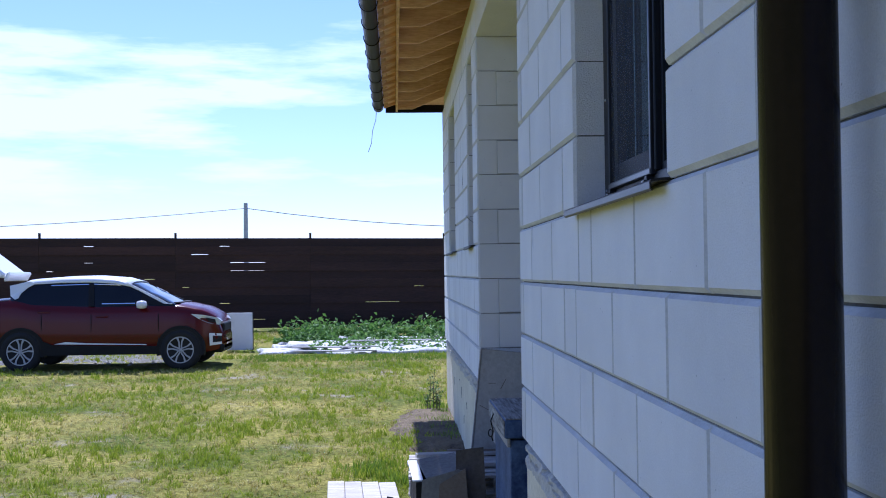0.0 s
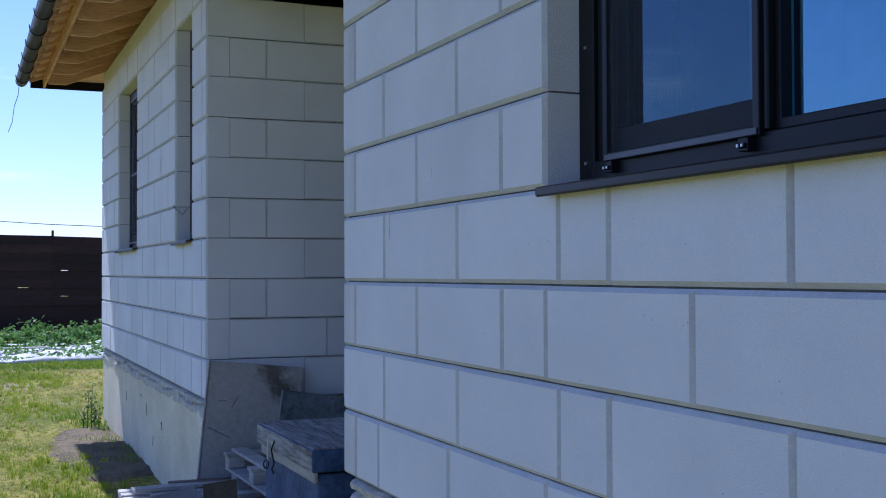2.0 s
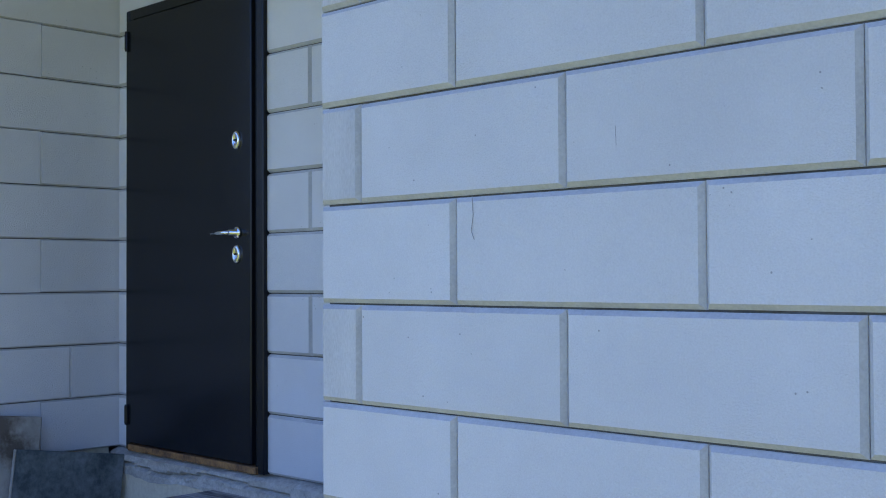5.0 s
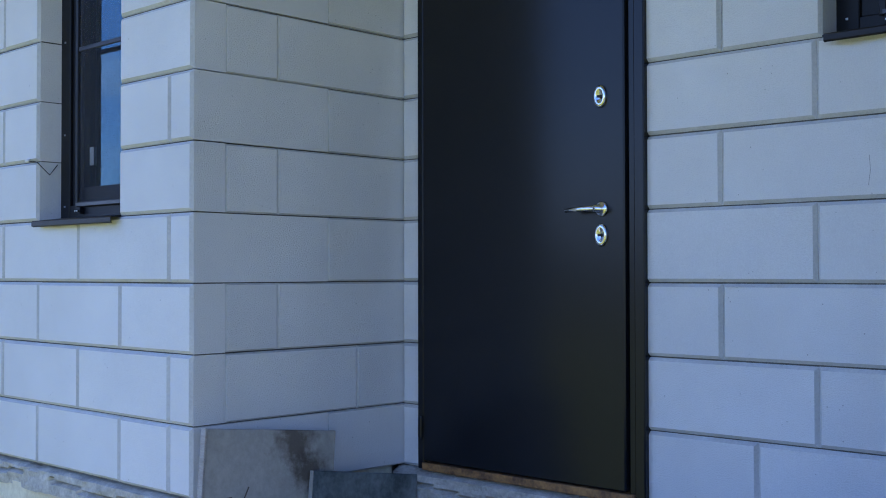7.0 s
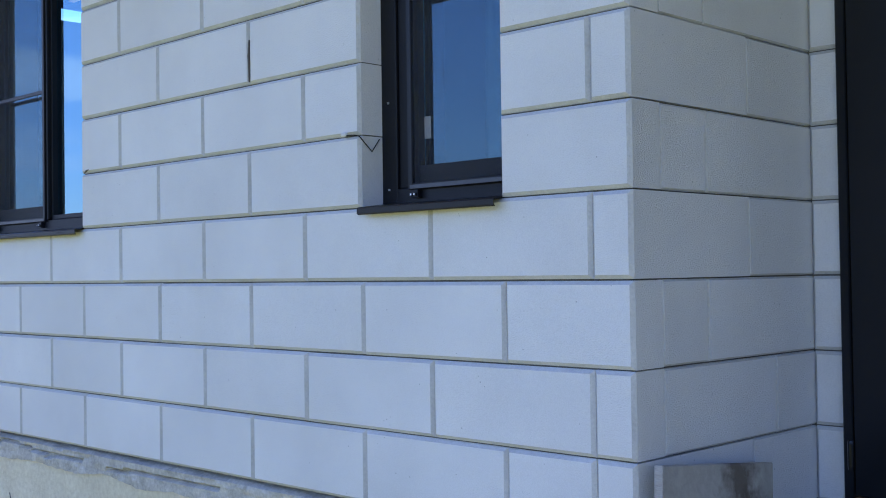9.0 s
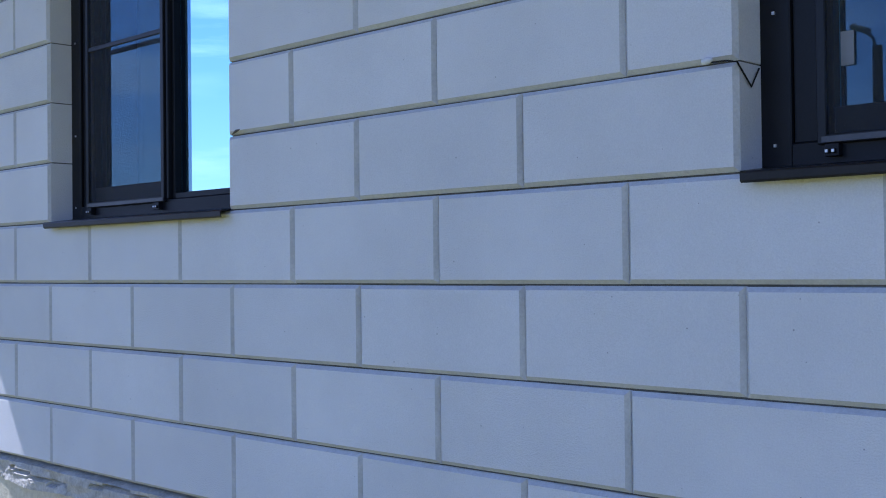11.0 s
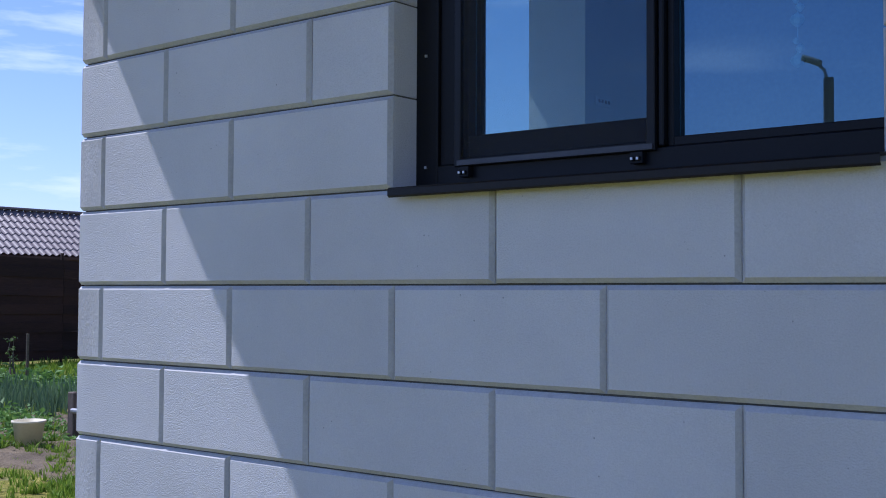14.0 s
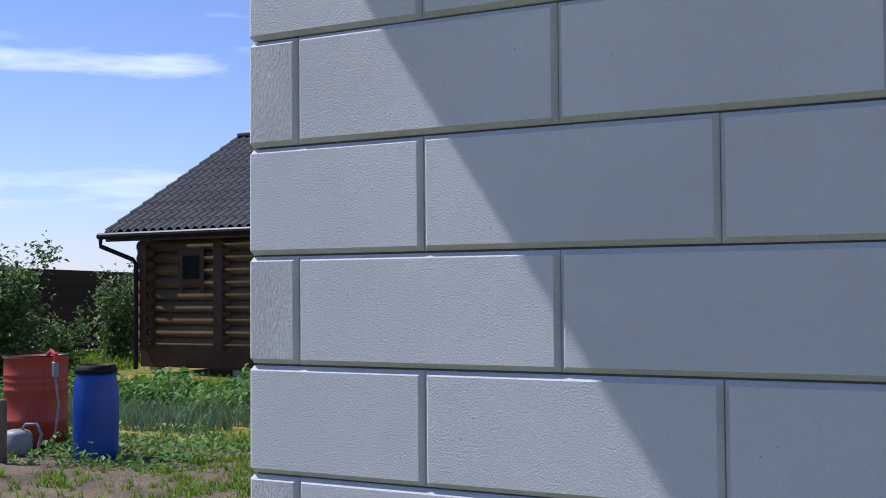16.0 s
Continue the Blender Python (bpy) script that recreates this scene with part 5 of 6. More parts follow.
        part("mirror", bm, M_CARWHITE, car, "white door mirror", smooth=True)
        part("mirror_foot", boxes((0.64, 0.73, sgn * 0.86 - 0.05, sgn * 0.86 + 0.05, 1.03, 1.06), bevel=0.01), M_PLASTIC, car)
        lamp = part("headlight", side_plate([(1.46, 0.925), (1.66, 0.905), (1.88, 0.845), (1.93, 0.79), (1.90, 0.73), (1.74, 0.765), (1.58, 0.845)], sgn, lambda x, z: flank_y(x, z) * 0.985 + 0.014, 0.12), M_LENS, car, "clear headlight")
        part("lamp_reflector", side_plate([(1.70, 0.86), (1.84, 0.825), (1.85, 0.765), (1.74, 0.79)], sgn, lambda x, z: flank_y(x, z) * 0.985 + 0.018, 0.02), M_PLASTIC, lamp)
        part("fog_light", side_plate([(1.75, 0.60), (1.93, 0.58), (1.93, 0.545), (1.80, 0.555), (1.80, 0.44), (1.93, 0.445), (1.93, 0.405), (1.76, 0.39)], sgn, lambda x, z: flank_y(x, z) + 0.025, 0.06), M_CARWHITE, car, "white fog light surround")
        part("fog_lens", side_plate([(1.81, 0.55), (1.93, 0.54), (1.93, 0.45), (1.81, 0.445)], sgn, lambda x, z: flank_y(x, z) + 0.015, 0.04), M_PLASTIC, car)
        for wx in (-1.31, 1.30):
            arc = [math.radians(-14 + 208 * k / 20) for k in range(21)]
            bm = bmesh.new()
            prism(bm, [(wx + 0.40 * math.cos(a), 0.335 + 0.40 * math.sin(a)) for a in arc] + [(wx + 0.35 * math.cos(a), 0.335 + 0.35 * math.sin(a)) for a in arc[::-1]], "y", sgn * 0.78, sgn * 0.897)
            part("wheel_arch", bm, M_PLASTIC, car, "black plastic arch cladding")
            bm = bmesh.new()
            prism(bm, [(wx + 0.355 * math.cos(a), 0.335 + 0.355 * math.sin(a)) for a in arc], "y", sgn * 0.60, sgn * 0.892)
            part("wheel_well", bm, M_RUBBER, car)
            wheel = part("wheel", boxes((-0.03, 0.03, sgn * 0.09 - 0.02, sgn * 0.09 + 0.022, -0.03, 0.03), bevel=0.012), M_RIM, car)
            wheel.location = (wx, sgn * 0.81, 0.335)
            turn = Matrix.Rotation(radians(90), 4, "X")
            bm = bmesh.new()
            lathe(bm, [(0.03, -0.085), (0.215, -0.085), (0.225, -0.10), (0.30, -0.105), (0.335, -0.07), (0.335, 0.07), (0.30, 0.105), (0.225, 0.10), (0.215, 0.085), (0.03, 0.085)], seg=36)
            bmesh.ops.transform(bm, matrix=turn, verts=bm.verts)
            part("tyre", bm, M_RUBBER, wheel, smooth=True)
            bm = bmesh.new()
            for k in range(5):
                a = k * math.tau / 5 + 0.31
                u, v = Vector((math.cos(a), 0, math.sin(a))), Vector((-math.sin(a), 0, math.cos(a)))
                for sd in (-1, 1):
                    out = [u * 0.03 + v * 0.006 * sd, u * 0.03 + v * 0.026 * sd, u * 0.13 + v * 0.034 * sd, u * 0.205 + v * 0.072 * sd, u * 0.215 + v * 0.040 * sd, u * 0.13 + v * 0.012 * sd]
                    fr = [bm.verts.new(p + Vector((0, sgn * 0.105, 0))) for p in out]
                    bk = [bm.verts.new(p + Vector((0, sgn * 0.088, 0))) for p in out]
                    bm.faces.new(fr)
                    for i in range(6):
                        bm.faces.new((fr[i], fr[(i + 1) % 6], bk[(i + 1) % 6], bk[i]))
            lathe_ring = [bm.verts.new((q * math.cos(t * math.tau / 32), sgn * 0.104, q * math.sin(t * math.tau / 32))) for q in (0.205, 0.222) for t in range(32)]
            for t in range(32):
                bm.faces.new((lathe_ring[t], lathe_ring[(t + 1) % 32], lathe_ring[32 + (t + 1) % 32], lathe_ring[32 + t]))
            part("rim", bm, M_RIM, wheel, "silver spoked alloy rim with dark gaps")
    part("bumper", boxes((1.70, 1.96, -0.55, 0.55, 0.26, 0.42), bevel=0.04), M_PLASTIC, car, "black front bumper lip")
    part("grille", boxes((1.80, 1.955, -0.42, 0.42, 0.60, 0.76), bevel=0.02), M_PLASTIC, car)
    part("wiper", boxes((1.14, 1.24, -0.6, 0.6, 1.10, 1.12), bevel=0.004), M_PLASTIC, car)
    tail = part("tailgate", boxes((-0.95, 0.0, -0.58, 0.58, -0.05, 0.05), bevel=0.03, m=Matrix.Translation((-1.68, 0, 1.58)) @ Matrix.Rotation(radians(38), 4, "Y")), M_CARWHITE, car, "white tailgate raised open")
    part("spoiler", boxes((-0.085, 0.085, -0.58, 0.58, -0.028, 0.028), bevel=0.022, m=Matrix.Translation((-1.63, 0, 1.58)) @ Matrix.Rotation(radians(-62), 4, "Y")), M_CARWHITE, tail)
    return car


build_car()
M_GRAVEL = material("pale_gravel", (0.34, 0.32, 0.29), (0.62, 0.60, 0.56), 0.95, 6, 40, 1.0, depth=0.04)


rng = random.Random(77)
vs, fs = [], []
for _ in range(2600):
    x, y, r = rng.gauss(-17.0, 0.5), rng.uniform(-9.5, -4.2), rng.uniform(0.02, 0.05)
    k = len(vs)
    z = ground_z(x, y)
    vs += [(x - r, y - r * 0.6, z), (x + r, y - r * 0.7, z), (x + r * 0.8, y + r, z), (x - r * 0.7, y + r, z), (x, y, z + r * 0.9)]
    fs += [(k, k + 1, k + 4), (k + 1, k + 2, k + 4), (k + 2, k + 3, k + 4), (k + 3, k, k + 4)]
me = mesh_of("gravel", vs, fs)
me.materials.append(M_GRAVEL)
tagged(new("gravel", me), "pale gravel heap spread behind the car", "gravel", kind="stuff")

# ---------------------------------------------------------------- porch clutter
M_CEMENT = material("cement_board", (0.30, 0.29, 0.26), (0.46, 0.44, 0.40), 0.85, 2.2, 30, 0.3)
M_DARKSHEET = material("dark_sheet", (0.07, 0.09, 0.095), (0.23, 0.255, 0.255), 0.5, 5, 30, 0.3, spread=(0.38, 0.62))
M_BLUEBOX = material("blue_worn_paint", (0.012, 0.030, 0.095), (0.10, 0.155, 0.28), 0.65, 5, 30, 0.4, spread=(0.40, 0.72))
M_LIDTOP = material("weathered_lid", (0.07, 0.066, 0.062), (0.36, 0.36, 0.35), 0.8, 4, 16, 0.6, spread=(0.36, 0.64), stretch=(0.5, 5, 5))
M_CARD = material("brown_cardboard", (0.16, 0.12, 0.085), (0.24, 0.19, 0.14), 0.85, 5, 60, 0.2)
M_DUSTCARD = material("dusty_brown_board", (0.075, 0.062, 0.05), (0.15, 0.125, 0.10), 0.85, 4, 40, 0.2)
M_OFFCUT = material("grey_offcut", (0.15, 0.14, 0.125), (0.27, 0.255, 0.23), 0.9, 3, 40, 0.3)
M_SOOT = material("dark_stain", (0.06, 0.05, 0.042), (0.16, 0.14, 0.12), 0.9, 12, 60, 0.3)



def add_stain(m, spot, reach, colour):
    """A smoky patch of ragged outline about one place of a surface."""
    t = m.node_tree
    ln = t.links.new
    p = t.nodes["Principled BSDF"]
    old = p.inputs["Base Color"].links[0].from_socket
    g = t.nodes.new("ShaderNodeNewGeometry")
    d = t.nodes.new("ShaderNodeVectorMath")
    d.operation = "DISTANCE"
    d.inputs[1].default_value = spot
    ln(g.outputs["Position"], d.inputs[0])
    n = node(t, "ShaderNodeTexNoise", Scale=11.0, Detail=5.0, Roughness=0.65)
    ln(g.outputs["Position"], n.inputs["Vector"])
    a = t.nodes.new("ShaderNodeMath")
    a.operation = "MULTIPLY_ADD"
    a.inputs[1].default_value = -reach * 2.4
    ln(n.outputs["Fac"], a.inputs[0])
    ln(d.outputs["Value"], a.inputs[2])
    r = t.nodes.new("ShaderNodeMapRange")
    r.inputs["From Min"].default_value, r.inputs["From Max"].default_value = -reach * 0.75, -reach * 0.05
    r.inputs["To Min"].default_value, r.inputs["To Max"].default_value = 0.85, 0.0
    ln(a.outputs[0], r.inputs["Value"])
    x = t.nodes.new("ShaderNodeMix")
    x.data_type = "RGBA"
    x.inputs["B"].default_value = (*colour, 1)
    ln(r.outputs[0], x.inputs["Factor"])
    ln(old, x.inputs["A"])
    ln(x.outputs["Result"], p.inputs["Base Color"])


M_STAINED = material("stained_cement_board", (0.30, 0.29, 0.26), (0.46, 0.44, 0.40), 0.85, 2.2, 30, 0.3)
add_stain(M_STAINED, (CX + 0.07, 0.40, 0.97), 0.10, (0.10, 0.08, 0.06))
add_stain(M_STAINED, (CX + 0.07, 0.47, 0.86), 0.085, (0.08, 0.065, 0.05))
lean = Matrix.Translation((CX + 0.09, 0.013, 1.053)) @ Matrix.Rotation(radians(-3), 4, "Y") @ Matrix.Rotation(radians(-6.3), 4, "X")
board = thing("cement_board", "grey stained cement board leaning against the porch wall", "board")
part("sheet", boxes((-0.034, -0.012, 0.0, 0.585, -1.02, 0.0), bevel=0.004, m=lean), M_STAINED, board)
part("edge_strip", boxes((-0.034, -0.006, -0.010, -0.001, -1.02, 0.0), bevel=0.002, m=lean), M_GREYWOOD, board)
for y0, z0, y1, z1 in ((0.16, -0.27, 0.19, -0.20), (0.07, -0.24, 0.12, -0.235), (0.02, -0.40, 0.17, -0.46)):
    bm = bmesh.new()
    tube(bm, [(-0.0105, y0, z0), (-0.0105, y1, z1)], 0.0025, 4)
    bmesh.ops.transform(bm, matrix=lean, verts=bm.verts)
    part("scratch", bm, M_SOOT, board)
plate = thing("metal_plate", "dull dark grey sheet plate leaning by the door step", "plate")
lean2 = Matrix.Translation((CX + 0.115, 0.456, 0.858)) @ Matrix.Rotation(radians(-4), 4, "Y") @ Matrix.Rotation(radians(-8.5), 4, "X")
part("sheet", boxes((-0.012, 0.0, 0.0, 0.54, -0.80, 0.0), bevel=0.003, m=lean2), M_DARKSHEET, plate)
part("edge_strip", boxes((-0.014, 0.003, -0.008, -0.0005, -0.80, 0.0), bevel=0.002, m=lean2), M_CEMENT, plate)


def build_pallet(at, rz, length, width, slats, label, group="wooden pallets"):
    """A flat pallet; slats run along x."""
    g = thing("pallet", label, "pallet", at, rz, group)
    for k in range(slats):
        y = -width / 2 + width * (k + 0.5) / slats
        o = part("slat", boxes((-length / 2, length / 2, y - 0.045, y + 0.045, 0.105, 0.125), bevel=0.003), M_PALLET, g)
        o.location.z = 0.0015 * (k % 3)
    for x in (-length / 2 + 0.05, 0, length / 2 - 0.05):
        for y in (-width / 2 + 0.06, 0, width / 2 - 0.06):
            part("foot_block", boxes((x - 0.045, x + 0.045, y - 0.05, y + 0.05, 0.016, 0.085), bevel=0.004), M_PALLET, g)
        part("bearer", boxes((x - 0.045, x + 0.045, -width / 2, width / 2, 0.0855, 0.1045), bevel=0.003), M_PALLET, g)
    for y in (-width / 2 + 0.06, 0, width / 2 - 0.06):
        part("runner", boxes((-length / 2, length / 2, y - 0.05, y + 0.05, 0.0, 0.0155), bevel=0.003), M_PALLET, g)
    return g


build_pallet((-2.42, 0.09, 0.03), 91, 1.2, 0.95, 7, "grey weathered wooden pallet lying before the porch")
build_pallet((-2.40, 0.08, 0.157), 89, 1.2, 0.95, 7, "grey wooden pallet stacked on another pallet")
build_pallet((-1.95, 0.45, 0.41), 1, 1.25, 0.75, 4, "pale slatted pallet propped beside the wall")
for p, q in ((-2.45, 0.15), (-1.4, 0.15), (-2.45, 0.75), (-1.4, 0.75)):
    tagged(part("prop_block", boxes((p - 0.06, p + 0.06, q - 0.05, q + 0.05, 0.0 if p > -1.9 else 0.285, 0.409), bevel=0.005), M_GREYWOOD), "rough timber block propping a pallet", "timber block", "prop blocks")
tagged(part("timber_bar", boxes((-0.03, 0.03, -0.23, 0.24, 0, 0.055), bevel=0.004, m=Matrix.Translation((-2.62, -0.02, 0.292)) @ Matrix.Rotation(radians(-4), 4, "Z")), M_CARD), "short brown timber bar lying on the pallets", "timber")
tagged(part("timber_bar", boxes((-0.035, 0.035, -0.5, 0.3, 0, 0.03), bevel=0.004, m=Matrix.Translation((-2.25, 0.05, 0.292)) @ Matrix.Rotation(radians(6), 4, "Z")), M_PALLET), "pale loose slat lying across the pallets", "timber")


def build_box():
    g = thing("storage_box", "blue painted wooden chest with a weathered grey lid", "chest", (-0.02, 0.012, 0.02))
    x0, x1, y0, y1 = -1.14, -0.196, -0.075, 0.46
    body = part("body", boxes((x0 + 0.03, x1 - 0.03, y0 + 0.03, y1 - 0.03, -0.06, 0.735), bevel=0.006), M_BLUEBOX, g, "worn blue painted sides")
    part("batten", boxes((x0 + 0.02, x1 - 0.02, y0 + 0.012, y0 + 0.029, 0.70, 0.745), bevel=0.003), M_GREYWOOD, body)
    part("lid", boxes((x0, x1, y0, y1, 0.746, 0.838), bevel=0.006), M_BLUEBOX, g, "blue lid edge")
    part("lid_edge", boxes((x0 + 0.002, x1 - 0.004, y0 - 0.0035, y0 - 0.0005, 0.75, 0.835)), M_LIDTOP, g, "peeled grey lid edge")
    part("lid_cover", boxes((x0 + 0.004, x1 - 0.004, y0 + 0.004, y1 - 0.004, 0.8385, 0.846), bevel=0.003), M_LIDTOP, g, "peeling weathered grey lid cover")
    latch = part("latch", boxes((x0 + 0.20, x0 + 0.225, y0 - 0.006, y0 - 0.001, 0.69, 0.80), bevel=0.001), M_GALV, g, "bent galvanised hasp")
    bm = bmesh.new()
    tube(bm, [(x0 + 0.212, y0 - 0.012 - 0.012 * math.sin(a), 0.675 + 0.020 * math.cos(a)) for a in [k * math.tau / 14 for k in range(15)]], 0.0032, 6)
    part("ring", bm, M_FRAME, latch)
    bm = bmesh.new()
    tube(bm, [(x0 + 0.34, y0 - 0.004, 0.80), (x0 + 0.34, y0 - 0.02, 0.76), (x0 + 0.345, y0 - 0.008, 0.70), (x0 + 0.335, y0 - 0.016, 0.67), (x0 + 0.345, y0 - 0.01, 0.65)], 0.004, 6)
    part("hook", bm, M_FRAME, g)
    return g


build_box()
crate = thing("open_crate", "dark open box with pale and brown sheets stood against it", "box", (-1.76, -0.37, 0.0), 4)
part("front", boxes((0.185, 0.20, -0.13, 0.13, 0.0, 0.32), bevel=0.002), M_PLASTIC, crate)
part("back", boxes((-0.20, -0.185, -0.13, 0.13, 0.0, 0.38), bevel=0.002), M_PLASTIC, crate)
bm = bmesh.new()
prism(bm, [(-0.184, 0.0), (0.184, 0.0), (0.184, 0.32), (-0.184, 0.38)], "y", -0.13, -0.118)
part("side", bm, M_PLASTIC, crate)
bm = bmesh.new()
prism(bm, [(-0.184, 0.0), (0.184, 0.0), (0.184, 0.32), (-0.184, 0.38)], "y", 0.118, 0.13)
part("side", bm, M_PLASTIC, crate)
bm = bmesh.new()
prism(bm, [(-0.19, 0.3815), (0.19, 0.3215), (0.19, 0.330), (-0.19, 0.390)], "y", -0.15, -0.085)
part("edge_strip", bm, M_WHITE, crate, "pale bent edge strip")
part("bottom", boxes((-0.184, 0.184, -0.117, 0.117, 0.0, 0.012)), M_PLASTIC, crate)
tagged(part("cement_offcut", boxes((-0.17, 0.17, -0.125, 0.125, 0, 0.012), bevel=0.002, m=Matrix.Translation((-1.76, -0.325, 0.378)) @ Matrix.Rotation(radians(9), 4, "Z") @ Matrix.Rotation(radians(10), 4, "Y") @ Matrix.Rotation(radians(9), 4, "X")), M_OFFCUT), "grey cement board offcut lying on the box", "board")
for name, x, outline, mat, label, cat in (
        ("plywood_sheet", -1.535, [(-0.47, -0.04), (-0.449, 0.331), (-0.219, 0.395), (-0.20, -0.04)], M_OFFCUT, "grey sheet leaning on the box", "sheet"),
        ("cardboard_sheet", -1.515, [(-0.37, -0.04), (-0.343, 0.309), (-0.184, 0.401), (-0.155, -0.04)], M_CARD, "brown cardboard sheet leaning on the box", "cardboard"),
        ("dark_sheet", -1.60, [(-0.245, -0.04), (-0.235, 0.50), (-0.065, 0.515), (-0.045, -0.04)], M_DUSTCARD, "tall dusty brown sheet standing by the box", "sheet")):
    bm = bmesh.new()
    prism(bm, outline, "x", -0.004, 0.004)
    bmesh.ops.transform(bm, matrix=Matrix.Translation((x, 0, 0)) @ Matrix.Rotation(radians(-3), 4, "Y"), verts=bm.verts)
    tagged(part(name, bm, mat), label, cat)
for k in range(4):
    tagged(part("plank", boxes((-0.6, 0.6, -0.06, 0.06, 0, 0.025), bevel=0.003, m=Matrix.Translation((-2.45 + 0.03 * k, -1.02 + 0.125 * k, 0.045)) @ Matrix.Rotation(radians(3), 4, "Z")), M_PALLET), "bleached pale plank lying on the grass", "plank", "planks on the grass")
for k, (x, y) in enumerate(((-2.05, -0.80), (-2.25, -0.68))):
    bm = bmesh.new()
    tube(bm, [(x, y - 0.10, 0.075), (x + 0.01, y, 0.078), (x + 0.03, y + 0.06, 0.085), (x + 0.05, y + 0.05, 0.10), (x + 0.045, y + 0.01, 0.105)], 0.007, 7)
    tagged(part("steel_hook", bm, M_FRAME), "dark bent steel hook lying on the planks", "hook", "steel hooks")

for k, (y, z, r) in enumerate(((-0.36, 0.293, 3), (-0.20, 0.293, -2), (-0.30, 0.318, 6), (0.12, 0.318, 1))):
    tagged(part("plank", boxes((-0.05, 0.05, -0.52, 0.50, 0, 0.022), bevel=0.003, m=Matrix.Translation((-2.35 - 0.12 * k, y + 0.35, z)) @ Matrix.Rotation(radians(r), 4, "Z")), M_PALLET), "grey loose plank lying on the pallet stack", "plank", "planks on the pallets")

# sticker and loose wire at the narrow window
tagged(part("paper_label", boxes((W2[0] + 0.175, W2[0] + 0.205, 0.138, 0.1395, 2.03, 2.105)), M_WHITE), "small blank white sticker on the window glass", "sticker")
bm = bmesh.new()
tube(bm, [(W2[0] - 0.07, -0.006, 2.052), (W2[0] - 0.02, -0.009, 2.05), (W2[0] + 0.002, -0.004, 2.045), (W2[0] + 0.006, 0.05, 1.995), (W2[0] + 0.006, 0.085, 2.04)], 0.0022, 6)
tagged(part("loose_wire", bm, M_FRAME), "thin dark wire hanging at the window reveal", "wire")

bm = bmesh.new()
lathe(bm, [(0.002, -0.014), (0.007, -0.011), (0.009, 0.0), (0.006, 0.011), (0.002, 0.014)], seg=10)
bmesh.ops.transform(bm, matrix=Matrix.Translation((W2[0] - 0.072, -0.008, 2.056)) @ Matrix.Rotation(radians(80), 4, "Y"), verts=bm.verts)
tagged(part("wire_plug", bm, M_WHITE, smooth=True), "small white plug on the end of the loose wire", "plug")
bm = bmesh.new()
tube(bm, [(-4.519, 0.004, 2.31), (-4.516, 0.003, 2.36), (-4.520, 0.003, 2.41), (-4.517, 0.004, 2.47)], [0.003, 0.0055, 0.005, 0.003], 6)
part("open_joint", bm, M_SOOT, wall_left, "dark open joint between two blocks")
bm = bmesh.new()
tube(bm, [(-5.79, 0.001, 2.052), (-5.765, -0.001, 2.062), (-5.745, 0.001, 2.066)], [0.002, 0.005, 0.002], 5)
part("chip", bm, M_SOOT, wall_left, "dark chipped block edge")


def build_garland(x, y, top, low):
    """A string of cut glass beads hung inside a window."""
    g = thing("bead_garland", "string of clear cut glass beads hanging behind the window", "garland", (x, y, 0))
    bm = bmesh.new()
    tube(bm, [(0, 0, low), (0, 0, top)], 0.0012, 5)
    part("string", bm, M_ALU, g)
    z = low
    while z < top - 0.1:
        for dx, dz, r in ((0, 0, 0.018), (0.006, 0.028, 0.011), (-0.004, 0.046, 0.008)):
            bm = bmesh.new()
            lathe(bm, [(0.002, -r), (r * 0.75, -r * 0.55), (r, 0), (r * 0.75, r * 0.55), (0.002, r)], (dx, 0, z + dz), 7)
            part("bead", bm, M_CRYSTAL, g)
        z += 0.095


M_CRYSTAL = material("cut_glass", (0.55, 0.60, 0.66), (0.8, 0.84, 0.9), 0.08, 40, 90, 0.0, spec=1.0)
build_garland(-6.11, 0.32, 3.45, 2.07)
for z in (2.51, 3.05):
    g = thing("socket_strip", "white wall socket strip beside the far window", "socket", (EX + 0.361, 2.80, z), group="socket strips")
    part("plate", boxes((0.0, 0.012, -0.07, 0.07, -0.022, 0.022), bevel=0.003), M_WHITE, g)
    for k in range(4):
        part("outlet", boxes((0.0121, 0.014, -0.056 + 0.032 * k, -0.040 + 0.032 * k, -0.009, 0.009)), M_FRAME, g, "dark round outlet")

# ---------------------------------------------------------------- garden things
M_DRUM = material("red_drum_paint", (0.30, 0.035, 0.022), (0.42, 0.07, 0.04), 0.5, 5, 50, 0.2)
M_BLUE = material("blue_plastic", (0.006, 0.035, 0.24), (0.012, 0.055, 0.32), 0.4, 4, 60, 0.1)
M_CREAM = material("cream_plastic", (0.62, 0.55, 0.36), (0.72, 0.66, 0.46), 0.5, 4, 60, 0.1)
M_ENAMEL = material("grey_plastic", (0.20, 0.22, 0.21), (0.30, 0.32, 0.31), 0.5, 4, 60, 0.1)
M_REDPL = material("red_plastic", (0.45, 0.015, 0.015), (0.55, 0.03, 0.025), 0.4, 4, 60, 0.0)
M_TIMBER = material("old_timber", (0.09, 0.07, 0.055), (0.20, 0.16, 0.13), 0.9, 4, 40, 0.5, stretch=(4, 4, 1))
drum = thing("oil_drum", "rust-red steel drum with rolled ribs standing in the garden", "drum", (-15.30, 5.52, 0.0))
bm = bmesh.new()
